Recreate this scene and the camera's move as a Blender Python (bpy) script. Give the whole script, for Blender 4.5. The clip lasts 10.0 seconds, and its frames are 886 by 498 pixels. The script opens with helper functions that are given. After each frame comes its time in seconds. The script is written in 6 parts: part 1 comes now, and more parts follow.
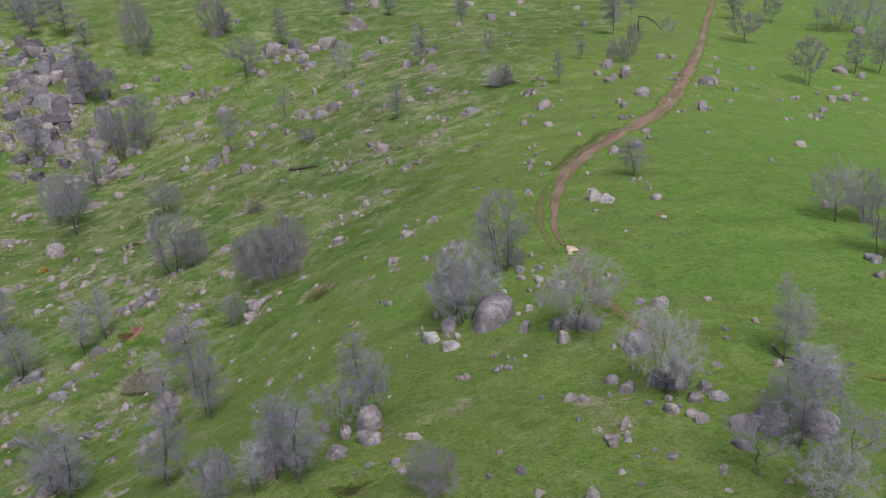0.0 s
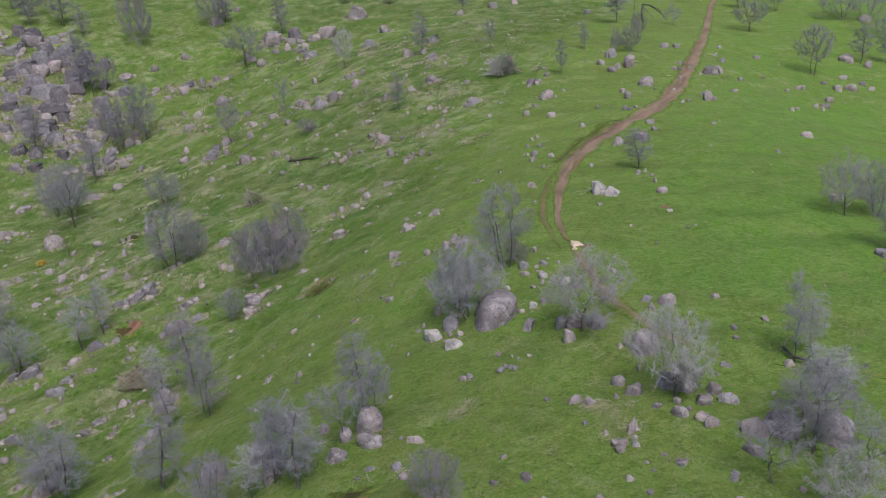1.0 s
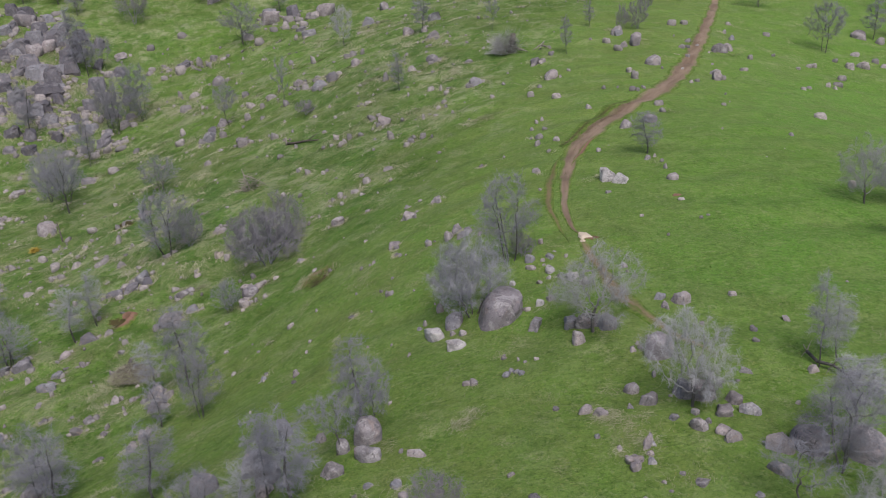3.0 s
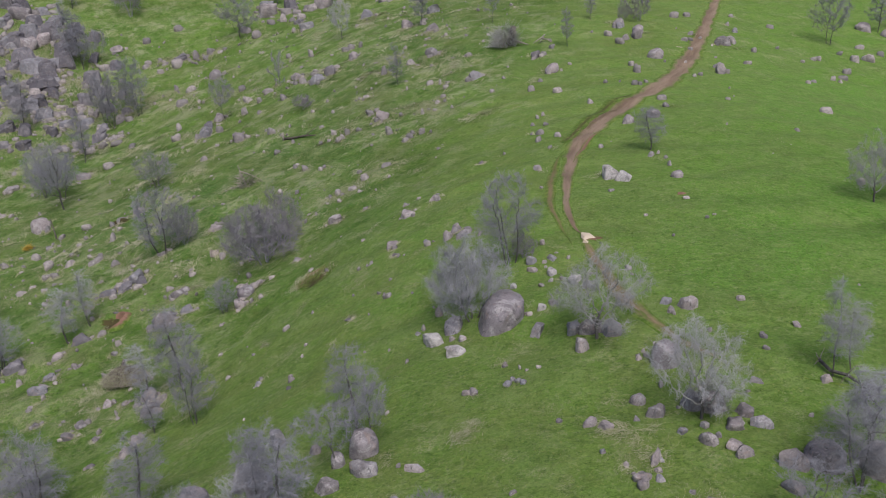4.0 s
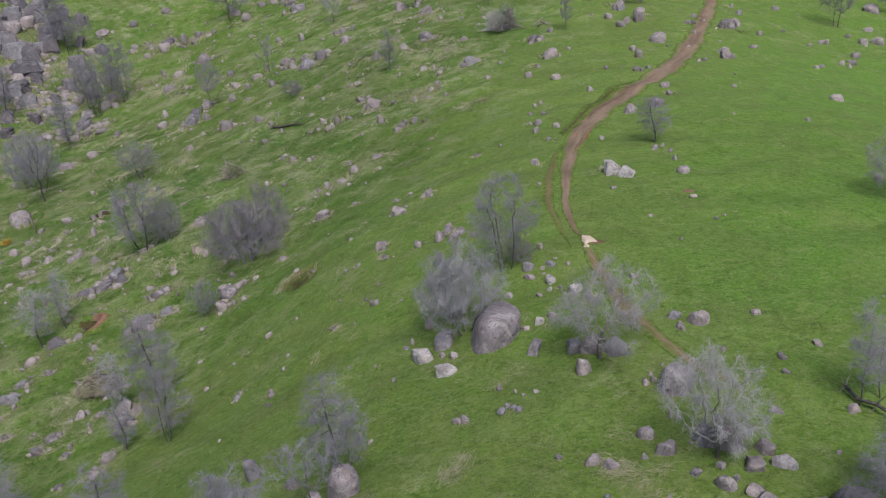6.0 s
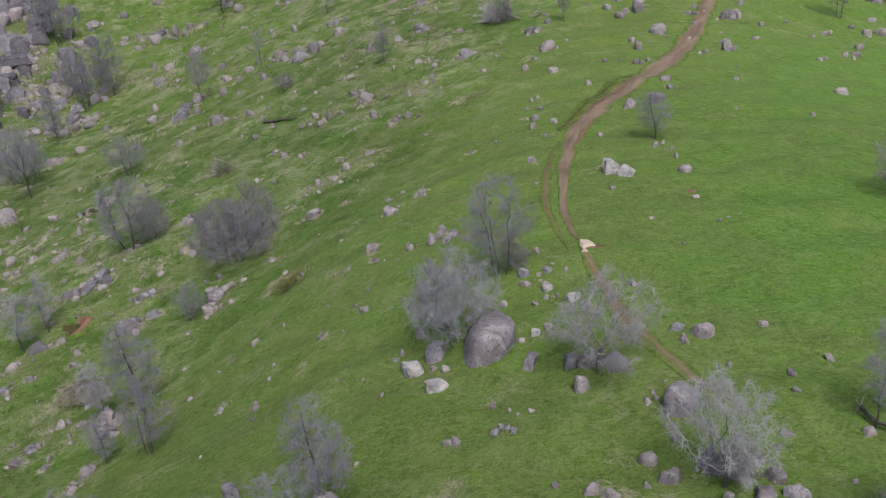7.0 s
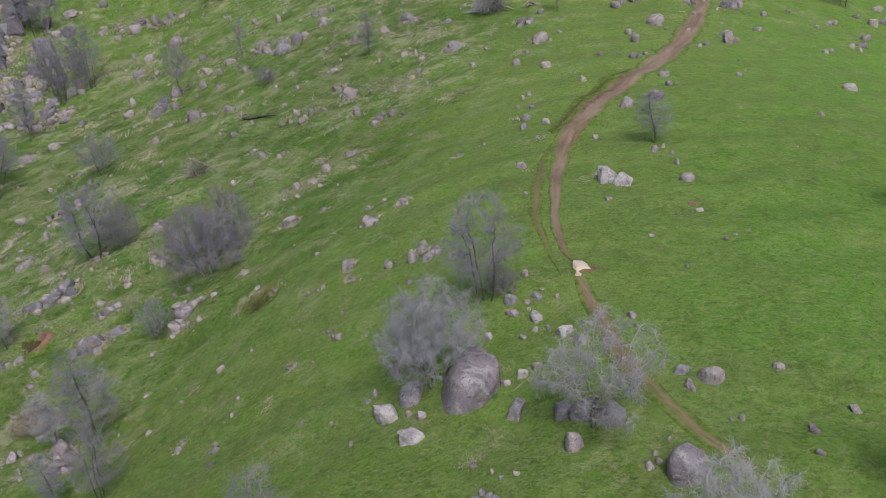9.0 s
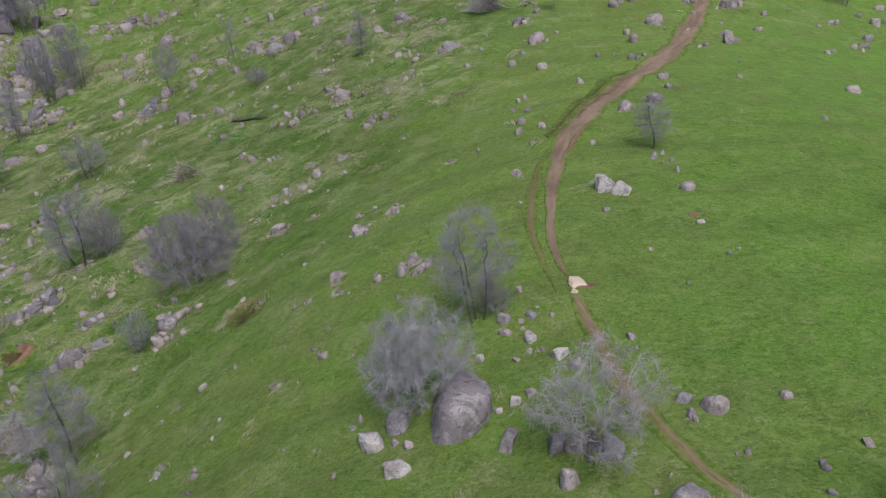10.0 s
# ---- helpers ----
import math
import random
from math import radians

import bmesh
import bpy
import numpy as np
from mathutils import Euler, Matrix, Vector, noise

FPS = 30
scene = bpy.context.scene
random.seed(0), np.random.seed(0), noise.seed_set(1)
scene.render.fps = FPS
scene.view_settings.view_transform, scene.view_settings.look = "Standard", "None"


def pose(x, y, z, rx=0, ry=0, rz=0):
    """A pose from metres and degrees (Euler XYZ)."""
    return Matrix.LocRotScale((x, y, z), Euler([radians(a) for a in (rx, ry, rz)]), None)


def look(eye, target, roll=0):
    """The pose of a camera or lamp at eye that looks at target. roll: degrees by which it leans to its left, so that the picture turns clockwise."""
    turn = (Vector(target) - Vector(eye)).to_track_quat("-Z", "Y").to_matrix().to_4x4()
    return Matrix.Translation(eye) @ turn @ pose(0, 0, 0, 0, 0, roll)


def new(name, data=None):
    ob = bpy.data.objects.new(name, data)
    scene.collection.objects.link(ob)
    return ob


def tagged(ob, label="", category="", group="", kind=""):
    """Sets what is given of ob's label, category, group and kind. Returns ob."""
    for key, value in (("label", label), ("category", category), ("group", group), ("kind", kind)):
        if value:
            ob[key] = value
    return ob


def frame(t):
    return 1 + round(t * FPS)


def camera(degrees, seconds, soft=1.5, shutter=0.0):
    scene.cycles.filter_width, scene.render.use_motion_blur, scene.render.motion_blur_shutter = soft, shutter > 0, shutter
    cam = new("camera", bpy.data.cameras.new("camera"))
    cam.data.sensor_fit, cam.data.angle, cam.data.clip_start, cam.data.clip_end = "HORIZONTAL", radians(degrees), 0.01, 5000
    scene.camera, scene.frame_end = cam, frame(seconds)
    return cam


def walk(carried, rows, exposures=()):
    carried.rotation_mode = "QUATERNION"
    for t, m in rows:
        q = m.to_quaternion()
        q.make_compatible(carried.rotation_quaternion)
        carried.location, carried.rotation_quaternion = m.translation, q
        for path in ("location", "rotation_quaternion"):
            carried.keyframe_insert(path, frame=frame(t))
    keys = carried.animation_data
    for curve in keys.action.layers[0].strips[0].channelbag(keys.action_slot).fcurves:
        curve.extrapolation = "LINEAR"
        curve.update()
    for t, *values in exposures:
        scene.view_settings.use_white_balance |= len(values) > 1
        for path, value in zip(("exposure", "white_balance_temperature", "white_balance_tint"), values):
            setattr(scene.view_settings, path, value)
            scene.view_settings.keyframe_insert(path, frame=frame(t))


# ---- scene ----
cam = camera(57.53, 10.0, soft=1.1)
PATH = [
    (0, (1.031, -84.428, 35.526), (0.894, -82.518, 34.949), -4.2),
    (0.5, (0.955, -83.332, 35.613), (0.815, -81.426, 35.022), -4.2),
    (1, (0.873, -82.246, 35.712), (0.731, -80.344, 35.109), -4.3),
    (1.5, (0.835, -81.04, 35.821), (0.691, -79.143, 35.203), -4.4),
    (2, (0.747, -79.824, 35.921), (0.602, -77.932, 35.289), -4.4),
    (2.5, (0.709, -78.574, 36.053), (0.561, -76.687, 35.408), -4.5),
    (4, (0.637, -74.32, 36.335), (0.486, -72.443, 35.66), -4.7),
    (4.5, (0.677, -72.701, 36.403), (0.525, -70.828, 35.719), -4.7),
    (5, (0.788, -70.989, 36.508), (0.636, -69.12, 35.813), -4.8),
    (5.5, (0.934, -69.085, 36.536), (0.784, -67.22, 35.829), -4.8),
    (7, (1.621, -62.746, 36.6), (1.475, -60.894, 35.858), -5.0),
    (7.5, (1.938, -60.474, 36.63), (1.793, -58.627, 35.877), -5.0),
    (8, (2.221, -58.215, 36.698), (2.078, -56.372, 35.935), -5.1),
    (8.5, (2.563, -55.86, 36.729), (2.422, -54.019, 35.963), -5.1),
    (9, (2.872, -53.589, 36.827), (2.735, -51.75, 36.052), -5.1),
    (9.5, (3.171, -51.421, 36.963), (3.036, -49.586, 36.177), -5.2),
    (10, (3.475, -49.542, 37.052), (3.343, -47.707, 36.269), -5.1),
]
walk(cam, [(t, look(eye, target, roll)) for t, eye, target, roll in PATH])

# ---- sky, sun ----
SUN_HEIGHT, SUN_TURN = 54, 160
world = bpy.data.worlds.new("sky")
scene.world = world
world.use_nodes = True
wn = world.node_tree
sky = wn.nodes.new("ShaderNodeTexSky")
sky.sky_type, sky.sun_disc = "NISHITA", False
sky.sun_elevation, sky.sun_rotation = radians(SUN_HEIGHT), radians(SUN_TURN)
sky.air_density, sky.dust_density, sky.ozone_density = 1.0, 3.0, 1.0
wn.links.new(sky.outputs[0], wn.nodes["Background"].inputs[0])
wn.nodes["Background"].inputs[1].default_value = 0.095
sun = new("sun", bpy.data.lights.new("sun", "SUN"))
sun.data.energy, sun.data.angle, sun.data.color = 2.5, radians(25), (1.0, 0.965, 0.925)
sun.matrix_world = pose(0, 0, 120, 90 - SUN_HEIGHT, 0, 180 - SUN_TURN)
scene.view_settings.exposure = 0.27


# ---- materials ----
def shader(name, rough=0.9):
    mat = bpy.data.materials.new(name)
    mat.use_nodes = True
    nt = mat.node_tree
    bsdf = nt.nodes["Principled BSDF"]
    bsdf.inputs["Roughness"].default_value = rough
    bsdf.inputs["Specular IOR Level"].default_value = 0.2
    return mat, nt, bsdf


def noise_tex(nt, vec, scale, detail=4.0, rough=0.55, distort=0.0):
    n = nt.nodes.new("ShaderNodeTexNoise")
    n.inputs["Scale"].default_value = scale
    n.inputs["Detail"].default_value = detail
    n.inputs["Roughness"].default_value = rough
    n.inputs["Distortion"].default_value = distort
    nt.links.new(vec, n.inputs["Vector"])
    return n.outputs["Fac"]


def span(nt, val, a, b, lo=0.0, hi=1.0):
    m = nt.nodes.new("ShaderNodeMapRange")
    m.interpolation_type = "SMOOTHSTEP"
    for i, v in zip(("From Min", "From Max", "To Min", "To Max"), (a, b, lo, hi)):
        m.inputs[i].default_value = v
    nt.links.new(val, m.inputs["Value"])
    return m.outputs[0]


def calc(nt, op, a, b):
    m = nt.nodes.new("ShaderNodeMath")
    m.operation = op
    for i, v in enumerate((a, b)):
        if isinstance(v, (int, float)):
            m.inputs[i].default_value = v
        else:
            nt.links.new(v, m.inputs[i])
    return m.outputs[0]


def blend(nt, fac, a, b):
    m = nt.nodes.new("ShaderNodeMix")
    m.data_type = "RGBA"
    if isinstance(fac, float):
        m.inputs[0].default_value = fac
    else:
        nt.links.new(fac, m.inputs[0])
    for sock, v in ((m.inputs[6], a), (m.inputs[7], b)):
        if isinstance(v, tuple):
            sock.default_value = (*v, 1)
        else:
            nt.links.new(v, sock)
    return m.outputs[2]


def bump(nt, bsdf, height, strength, dist):
    b = nt.nodes.new("ShaderNodeBump")
    b.inputs["Strength"].default_value, b.inputs["Distance"].default_value = strength, dist
    nt.links.new(height, b.inputs["Height"])
    nt.links.new(b.outputs[0], bsdf.inputs["Normal"])


def coords(nt, kind="Object"):
    return nt.nodes.new("ShaderNodeTexCoord").outputs[kind]


def turf_material():
    mat, nt, bsdf = shader("turf", 0.95)
    v = coords(nt)
    sep = nt.nodes.new("ShaderNodeSeparateXYZ")
    nt.links.new(v, sep.inputs[0])
    wide = noise_tex(nt, v, 0.014, 3)
    mid = noise_tex(nt, v, 0.085, 5, 0.6, 0.5)
    patch = noise_tex(nt, v, 0.33, 6, 0.65, 0.8)
    turned = nt.nodes.new("ShaderNodeMapping")
    turned.inputs["Rotation"].default_value = (0, 0, radians(-32))
    turned.inputs["Scale"].default_value = (0.8, 1.15, 1.0)
    nt.links.new(v, turned.inputs["Vector"])
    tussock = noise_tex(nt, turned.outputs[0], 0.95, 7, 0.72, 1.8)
    grain = noise_tex(nt, v, 3.4, 5, 0.72, 0.8)
    # the hillside towards the gully is drier and rougher, the meadow on the other side lush
    def mark(key):
        n = nt.nodes.new("ShaderNodeAttribute")
        n.attribute_name = key
        return n.outputs["Fac"]
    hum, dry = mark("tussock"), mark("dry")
    line = calc(nt, "SUBTRACT", sep.outputs[0], calc(nt, "MULTIPLY", sep.outputs[1], 0.37))
    line = calc(nt, "ADD", line, calc(nt, "MULTIPLY", calc(nt, "SUBTRACT", wide, 0.5), 60.0))
    col = blend(nt, dry, (0.112, 0.232, 0.034), (0.060, 0.130, 0.027))
    col = blend(nt, span(nt, wide, 0.36, 0.64), col, (0.112, 0.212, 0.031))
    ridge = calc(nt, "MULTIPLY", span(nt, line, -56.0, -32.0), span(nt, line, 22.0, -4.0))
    ridge = calc(nt, "MAXIMUM", ridge, calc(nt, "MULTIPLY", span(nt, sep.outputs[1], 10.0, -10.0), calc(nt, "MULTIPLY", span(nt, sep.outputs[0], 30.0, 14.0), span(nt, sep.outputs[0], -36.0, -14.0))))
    col = blend(nt, calc(nt, "MULTIPLY", ridge, span(nt, noise_tex(nt, v, 0.22, 6, 0.7, 0.8), 0.38, 0.60, 0.25, 0.85)), col, (0.150, 0.205, 0.050))
    gully = calc(nt, "MULTIPLY", span(nt, line, -84.0, -64.0), span(nt, line, -40.0, -56.0))
    col = blend(nt, calc(nt, "MULTIPLY", gully, span(nt, noise_tex(nt, v, 0.07, 5, 0.62, 0.8), 0.42, 0.60, 0.05, 0.75)), col, (0.046, 0.112, 0.008))
    col = blend(nt, span(nt, mid, 0.42, 0.68), col, (0.122, 0.200, 0.043))
    col = blend(nt, calc(nt, "MULTIPLY", span(nt, patch, 0.50, 0.66), calc(nt, "ADD", calc(nt, "MULTIPLY", dry, 0.42), 0.34)), col, (0.036, 0.080, 0.008))
    # gaps between tussocks painted dark as shade, on the noise that drives the bump
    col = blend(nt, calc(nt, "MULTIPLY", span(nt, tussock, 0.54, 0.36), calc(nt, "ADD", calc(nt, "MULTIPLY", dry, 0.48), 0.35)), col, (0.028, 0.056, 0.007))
    col = blend(nt, span(nt, noise_tex(nt, v, 0.12, 6, 0.68, 0.6), 0.50, 0.66, 0.0, 0.36), col, (0.122, 0.148, 0.048))
    col = blend(nt, span(nt, noise_tex(nt, v, 1.45, 6, 0.74, 0.9), 0.52, 0.61, 0.0, 0.60), col, (0.205, 0.242, 0.105))
    col = blend(nt, span(nt, noise_tex(nt, turned.outputs[0], 2.0, 6, 0.74, 1.2), 0.47, 0.38, 0.0, 0.56), col, (0.036, 0.080, 0.012))
    faded = calc(nt, "MULTIPLY", span(nt, noise_tex(nt, turned.outputs[0], 0.24, 7, 0.72, 1.4), 0.50, 0.62, 0.0, 0.48), span(nt, dry, 0.8, 0.2, 0.3, 1.0))
    col = blend(nt, faded, col, (0.178, 0.248, 0.075))
    # hollows between hummocks painted darker green as shade; the tops dry to straw
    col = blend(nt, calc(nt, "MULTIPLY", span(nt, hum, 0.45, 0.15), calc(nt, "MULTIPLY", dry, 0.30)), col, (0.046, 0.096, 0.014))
    lush = calc(nt, "ADD", sep.outputs[0], calc(nt, "MULTIPLY", sep.outputs[1], 0.35))
    lush = calc(nt, "MULTIPLY", span(nt, lush, 12.0, 30.0), calc(nt, "MULTIPLY", span(nt, line, -22.0, -4.0), span(nt, sep.outputs[1], 150.0, 90.0)))
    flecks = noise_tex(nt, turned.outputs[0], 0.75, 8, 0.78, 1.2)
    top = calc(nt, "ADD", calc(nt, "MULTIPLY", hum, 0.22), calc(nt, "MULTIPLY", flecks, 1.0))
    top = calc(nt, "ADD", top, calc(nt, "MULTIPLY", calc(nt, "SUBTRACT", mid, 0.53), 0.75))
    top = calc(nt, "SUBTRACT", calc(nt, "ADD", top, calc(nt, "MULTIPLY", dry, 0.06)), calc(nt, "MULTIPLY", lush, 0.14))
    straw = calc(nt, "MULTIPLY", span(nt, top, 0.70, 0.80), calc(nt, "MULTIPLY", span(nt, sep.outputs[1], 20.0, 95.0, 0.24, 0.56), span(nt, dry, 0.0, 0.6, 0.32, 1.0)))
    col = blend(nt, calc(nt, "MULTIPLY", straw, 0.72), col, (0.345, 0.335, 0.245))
    strands = None
    for size, bend, thick in ((0.75, 2.6, 0.030), (1.35, 2.2, 0.042)):
        n = noise_tex(nt, turned.outputs[0], size, 4, 0.55, bend)
        n = span(nt, calc(nt, "ABSOLUTE", calc(nt, "SUBTRACT", n, 0.5), 0.0), thick, 0.0)
        strands = n if strands is None else calc(nt, "MAXIMUM", strands, n)
    where = span(nt, calc(nt, "ADD", noise_tex(nt, v, 0.16, 5, 0.65, 0.6), calc(nt, "SUBTRACT", calc(nt, "MULTIPLY", dry, 0.08), calc(nt, "MULTIPLY", lush, 0.16))), 0.54, 0.66)
    col = blend(nt, calc(nt, "MULTIPLY", calc(nt, "MULTIPLY", strands, where), 0.80), col, (0.285, 0.285, 0.165))
    dull = calc(nt, "MULTIPLY", span(nt, noise_tex(nt, v, 0.022, 5, 0.6, 0.8), 0.42, 0.60), calc(nt, "MULTIPLY", span(nt, sep.outputs[1], 45.0, 90.0), span(nt, line, -4.0, -26.0)))
    col = blend(nt, calc(nt, "MULTIPLY", dull, 0.25), col, (0.062, 0.078, 0.016))
    bare = span(nt, noise_tex(nt, v, 0.21, 6, 0.7, 1.0), 0.665, 0.77)
    col = blend(nt, calc(nt, "MULTIPLY", bare, 0.40), col, (0.14, 0.100, 0.050))
    # small holes in the turf: their shade painted in with the grain
    col = blend(nt, span(nt, grain, 0.33, 0.50, 0.42, 0.0), col, (0.028, 0.052, 0.006))
    col = blend(nt, span(nt, grain, 0.54, 0.70, 0.0, 0.65), col, (0.235, 0.245, 0.080))
    nt.links.new(col, bsdf.inputs["Base Color"])
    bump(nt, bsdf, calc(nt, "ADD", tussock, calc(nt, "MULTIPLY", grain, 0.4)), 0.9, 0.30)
    return mat


def granite_material(name, dark, light, bloom=0.55):
    mat, nt, bsdf = shader(name, 0.88)
    info = nt.nodes.new("ShaderNodeObjectInfo")
    rnd = info.outputs["Random"]
    comb = nt.nodes.new("ShaderNodeCombineXYZ")
    for i in range(3):
        nt.links.new(calc(nt, "MULTIPLY", rnd, 37.0 + 11 * i), comb.inputs[i])
    shift = nt.nodes.new("ShaderNodeVectorMath")
    shift.operation = "ADD"
    nt.links.new(nt.nodes.new("ShaderNodeNewGeometry").outputs["Position"], shift.inputs[0])
    nt.links.new(comb.outputs[0], shift.inputs[1])
    p = shift.outputs[0]
    tone = blend(nt, rnd, dark, light)
    tone = blend(nt, span(nt, noise_tex(nt, comb.outputs[0], 3.0, 1), 0.55, 0.60), tone, (0.225, 0.222, 0.255))
    col = blend(nt, span(nt, noise_tex(nt, p, 0.7, 6, 0.66, 0.7), 0.44, 0.64, 0.0, 0.62), tone, (0.125, 0.112, 0.124))
    col = blend(nt, span(nt, noise_tex(nt, p, 0.45, 5, 0.62, 1.0), 0.52, 0.64, 0.0, bloom), col, (0.44, 0.415, 0.435))
    col = blend(nt, span(nt, noise_tex(nt, p, 2.3, 6, 0.72, 0.8), 0.55, 0.65, 0.0, 0.78), col, (0.062, 0.056, 0.062))
    col = blend(nt, span(nt, noise_tex(nt, p, 3.2, 4, 0.6, 1.4), 0.57, 0.66, 0.0, 0.8 * bloom), col, (0.43, 0.39, 0.40))
    col = blend(nt, span(nt, noise_tex(nt, p, 1.1, 4, 0.6, 1.2), 0.58, 0.70, 0.0, 0.45), col, (0.29, 0.215, 0.195))
    grit = noise_tex(nt, p, 7.0, 4, 0.7)
    col = blend(nt, span(nt, grit, 0.35, 0.62, 0.35, 0.0), col, (0.090, 0.082, 0.088))
    nt.links.new(col, bsdf.inputs["Base Color"])
    bump(nt, bsdf, calc(nt, "ADD", noise_tex(nt, p, 1.6, 7, 0.68), calc(nt, "MULTIPLY", grit, 0.25)), 0.8, 0.25)
    return mat


def stone_material():
    mat, nt, bsdf = shader("field_stone", 0.9)
    isl = nt.nodes.new("ShaderNodeNewGeometry").outputs["Random Per Island"]
    v = coords(nt)
    col = blend(nt, isl, (0.165, 0.152, 0.158), (0.36, 0.318, 0.318))
    col = blend(nt, span(nt, noise_tex(nt, v, 1.8, 5, 0.65), 0.40, 0.62, 0.0, 0.55), col, (0.112, 0.104, 0.106))
    col = blend(nt, span(nt, noise_tex(nt, v, 2.4, 4, 0.6), 0.58, 0.70, 0.0, 0.45), col, (0.46, 0.44, 0.44))
    nt.links.new(col, bsdf.inputs["Base Color"])
    bump(nt, bsdf, noise_tex(nt, v, 2.5, 5, 0.6), 0.4, 0.1)
    return mat


def bark_material(name, dark, light, scale):
    mat, nt, bsdf = shader(name, 0.92)
    v = coords(nt)
    info = nt.nodes.new("ShaderNodeObjectInfo")
    col = blend(nt, span(nt, noise_tex(nt, v, scale, 5, 0.65), 0.32, 0.68), dark, light)
    col = blend(nt, calc(nt, "MULTIPLY", info.outputs["Random"], 0.35), col, (0.16, 0.155, 0.15))
    nt.links.new(col, bsdf.inputs["Base Color"])
    bump(nt, bsdf, noise_tex(nt, v, scale * 4, 4), 0.5, 0.05)
    return mat


def dirt_material(name, dark, light, damp, weeds=0.60, ragged=True):
    mat, nt, bsdf = shader(name, 0.95)
    v = coords(nt)
    if ragged:
        lane = nt.nodes.new("ShaderNodeAttribute")
        lane.attribute_name = "lane"
        v = lane.outputs["Vector"]
    col = blend(nt, span(nt, noise_tex(nt, v, 0.35, 5, 0.6), 0.35, 0.65), dark, light)
    col = blend(nt, span(nt, noise_tex(nt, v, 2.2, 5, 0.65), 0.52, 0.72, 0.0, 0.7), col, damp)
    col = blend(nt, span(nt, noise_tex(nt, v, 0.9, 5, 0.7, 0.7), weeds, weeds + 0.14, 0.0, 0.85), col, (0.085, 0.118, 0.022))
    nt.links.new(col, bsdf.inputs["Base Color"])
    bump(nt, bsdf, noise_tex(nt, v, 4.0, 6, 0.7), 0.6, 0.08)
    if ragged:  # grass grows in from the rim
        cover = nt.nodes.new("ShaderNodeAttribute")
        cover.attribute_name = "cover"
        rim = calc(nt, "ADD", cover.outputs["Fac"], calc(nt, "MULTIPLY", calc(nt, "SUBTRACT", noise_tex(nt, v, 1.1, 6, 0.68, 0.6), 0.5), 1.6))
        grass = blend(nt, span(nt, noise_tex(nt, coords(nt), 1.2, 5, 0.7), 0.40, 0.62), (0.058, 0.108, 0.014), (0.128, 0.178, 0.038))
        nt.links.new(blend(nt, span(nt, rim, 0.25, 1.0), grass, col), bsdf.inputs["Base Color"])
    return mat


def blade_material(name, a, b, c):
    mat, nt, bsdf = shader(name, 0.85)
    isl = nt.nodes.new("ShaderNodeNewGeometry").outputs["Random Per Island"]
    col = blend(nt, isl, a, b)
    col = blend(nt, span(nt, noise_tex(nt, coords(nt), 0.06, 3), 0.42, 0.62), col, c)
    nt.links.new(col, bsdf.inputs["Base Color"])
    return mat


TURF = turf_material()
GRANITE = granite_material("granite", (0.150, 0.138, 0.150), (0.375, 0.322, 0.330))
PALE = granite_material("lavender_granite", (0.178, 0.158, 0.182), (0.275, 0.248, 0.275))
WHITISH = granite_material("pale_granite", (0.270, 0.252, 0.272), (0.470, 0.445, 0.455))
LEDGE = granite_material("blue_grey_granite", (0.066, 0.063, 0.080), (0.205, 0.192, 0.222), 0.25)
STONE = stone_material()
BARK = bark_material("oak_bark", (0.040, 0.036, 0.036), (0.115, 0.107, 0.105), 3.0)
TWIG = bark_material("bare_twigs", (0.165, 0.164, 0.203), (0.282, 0.278, 0.328), 0.6)
HAZETWIG = bark_material("pale_fine_twigs", (0.238, 0.236, 0.274), (0.370, 0.365, 0.412), 0.6)
LICHENTWIG = bark_material("lichen_twigs", (0.270, 0.265, 0.296), (0.425, 0.416, 0.450), 0.6)
BUSHTWIG = bark_material("thicket_twigs", (0.160, 0.148, 0.178), (0.262, 0.246, 0.286), 0.6)
LICHEN = bark_material("lichen_limbs", (0.185, 0.180, 0.190), (0.400, 0.390, 0.400), 2.0)
DEADWOOD = bark_material("dead_wood", (0.045, 0.036, 0.032), (0.125, 0.105, 0.095), 2.0)
BRUSH = bark_material("dead_brush", (0.150, 0.130, 0.120), (0.330, 0.290, 0.260), 1.2)
DIRT = dirt_material("track_dirt", (0.150, 0.104, 0.076), (0.238, 0.174, 0.132), (0.105, 0.076, 0.050), 0.64)
FOOTPATH = dirt_material("footpath_dirt", (0.150, 0.106, 0.070), (0.215, 0.155, 0.110), (0.085, 0.085, 0.030), 0.50)
RUT = dirt_material("grassy_rut", (0.120, 0.100, 0.045), (0.172, 0.128, 0.075), (0.070, 0.090, 0.016))
CREAM = dirt_material("cream_stone", (0.46, 0.375, 0.30), (0.58, 0.50, 0.42), (0.36, 0.27, 0.21), 0.9, False)
SHRUB = bark_material("yellow_twigs", (0.35, 0.24, 0.04), (0.50, 0.36, 0.07), 1.5)
BROWNGRASS = blade_material("brown_grass", (0.13, 0.105, 0.055), (0.21, 0.175, 0.095), (0.15, 0.145, 0.06))
REDDIRT = dirt_material("red_dirt", (0.135, 0.078, 0.055), (0.225, 0.130, 0.098), (0.085, 0.056, 0.036))
# dark bare earth, also laid in hollows as painted shade
DARKDIRT_SHADE = dirt_material("dark_dirt_and_shade", (0.034, 0.030, 0.013), (0.068, 0.054, 0.024), (0.024, 0.030, 0.008))
BENT = blade_material("lodged_straw", (0.250, 0.245, 0.155), (0.460, 0.440, 0.320), (0.275, 0.275, 0.165))
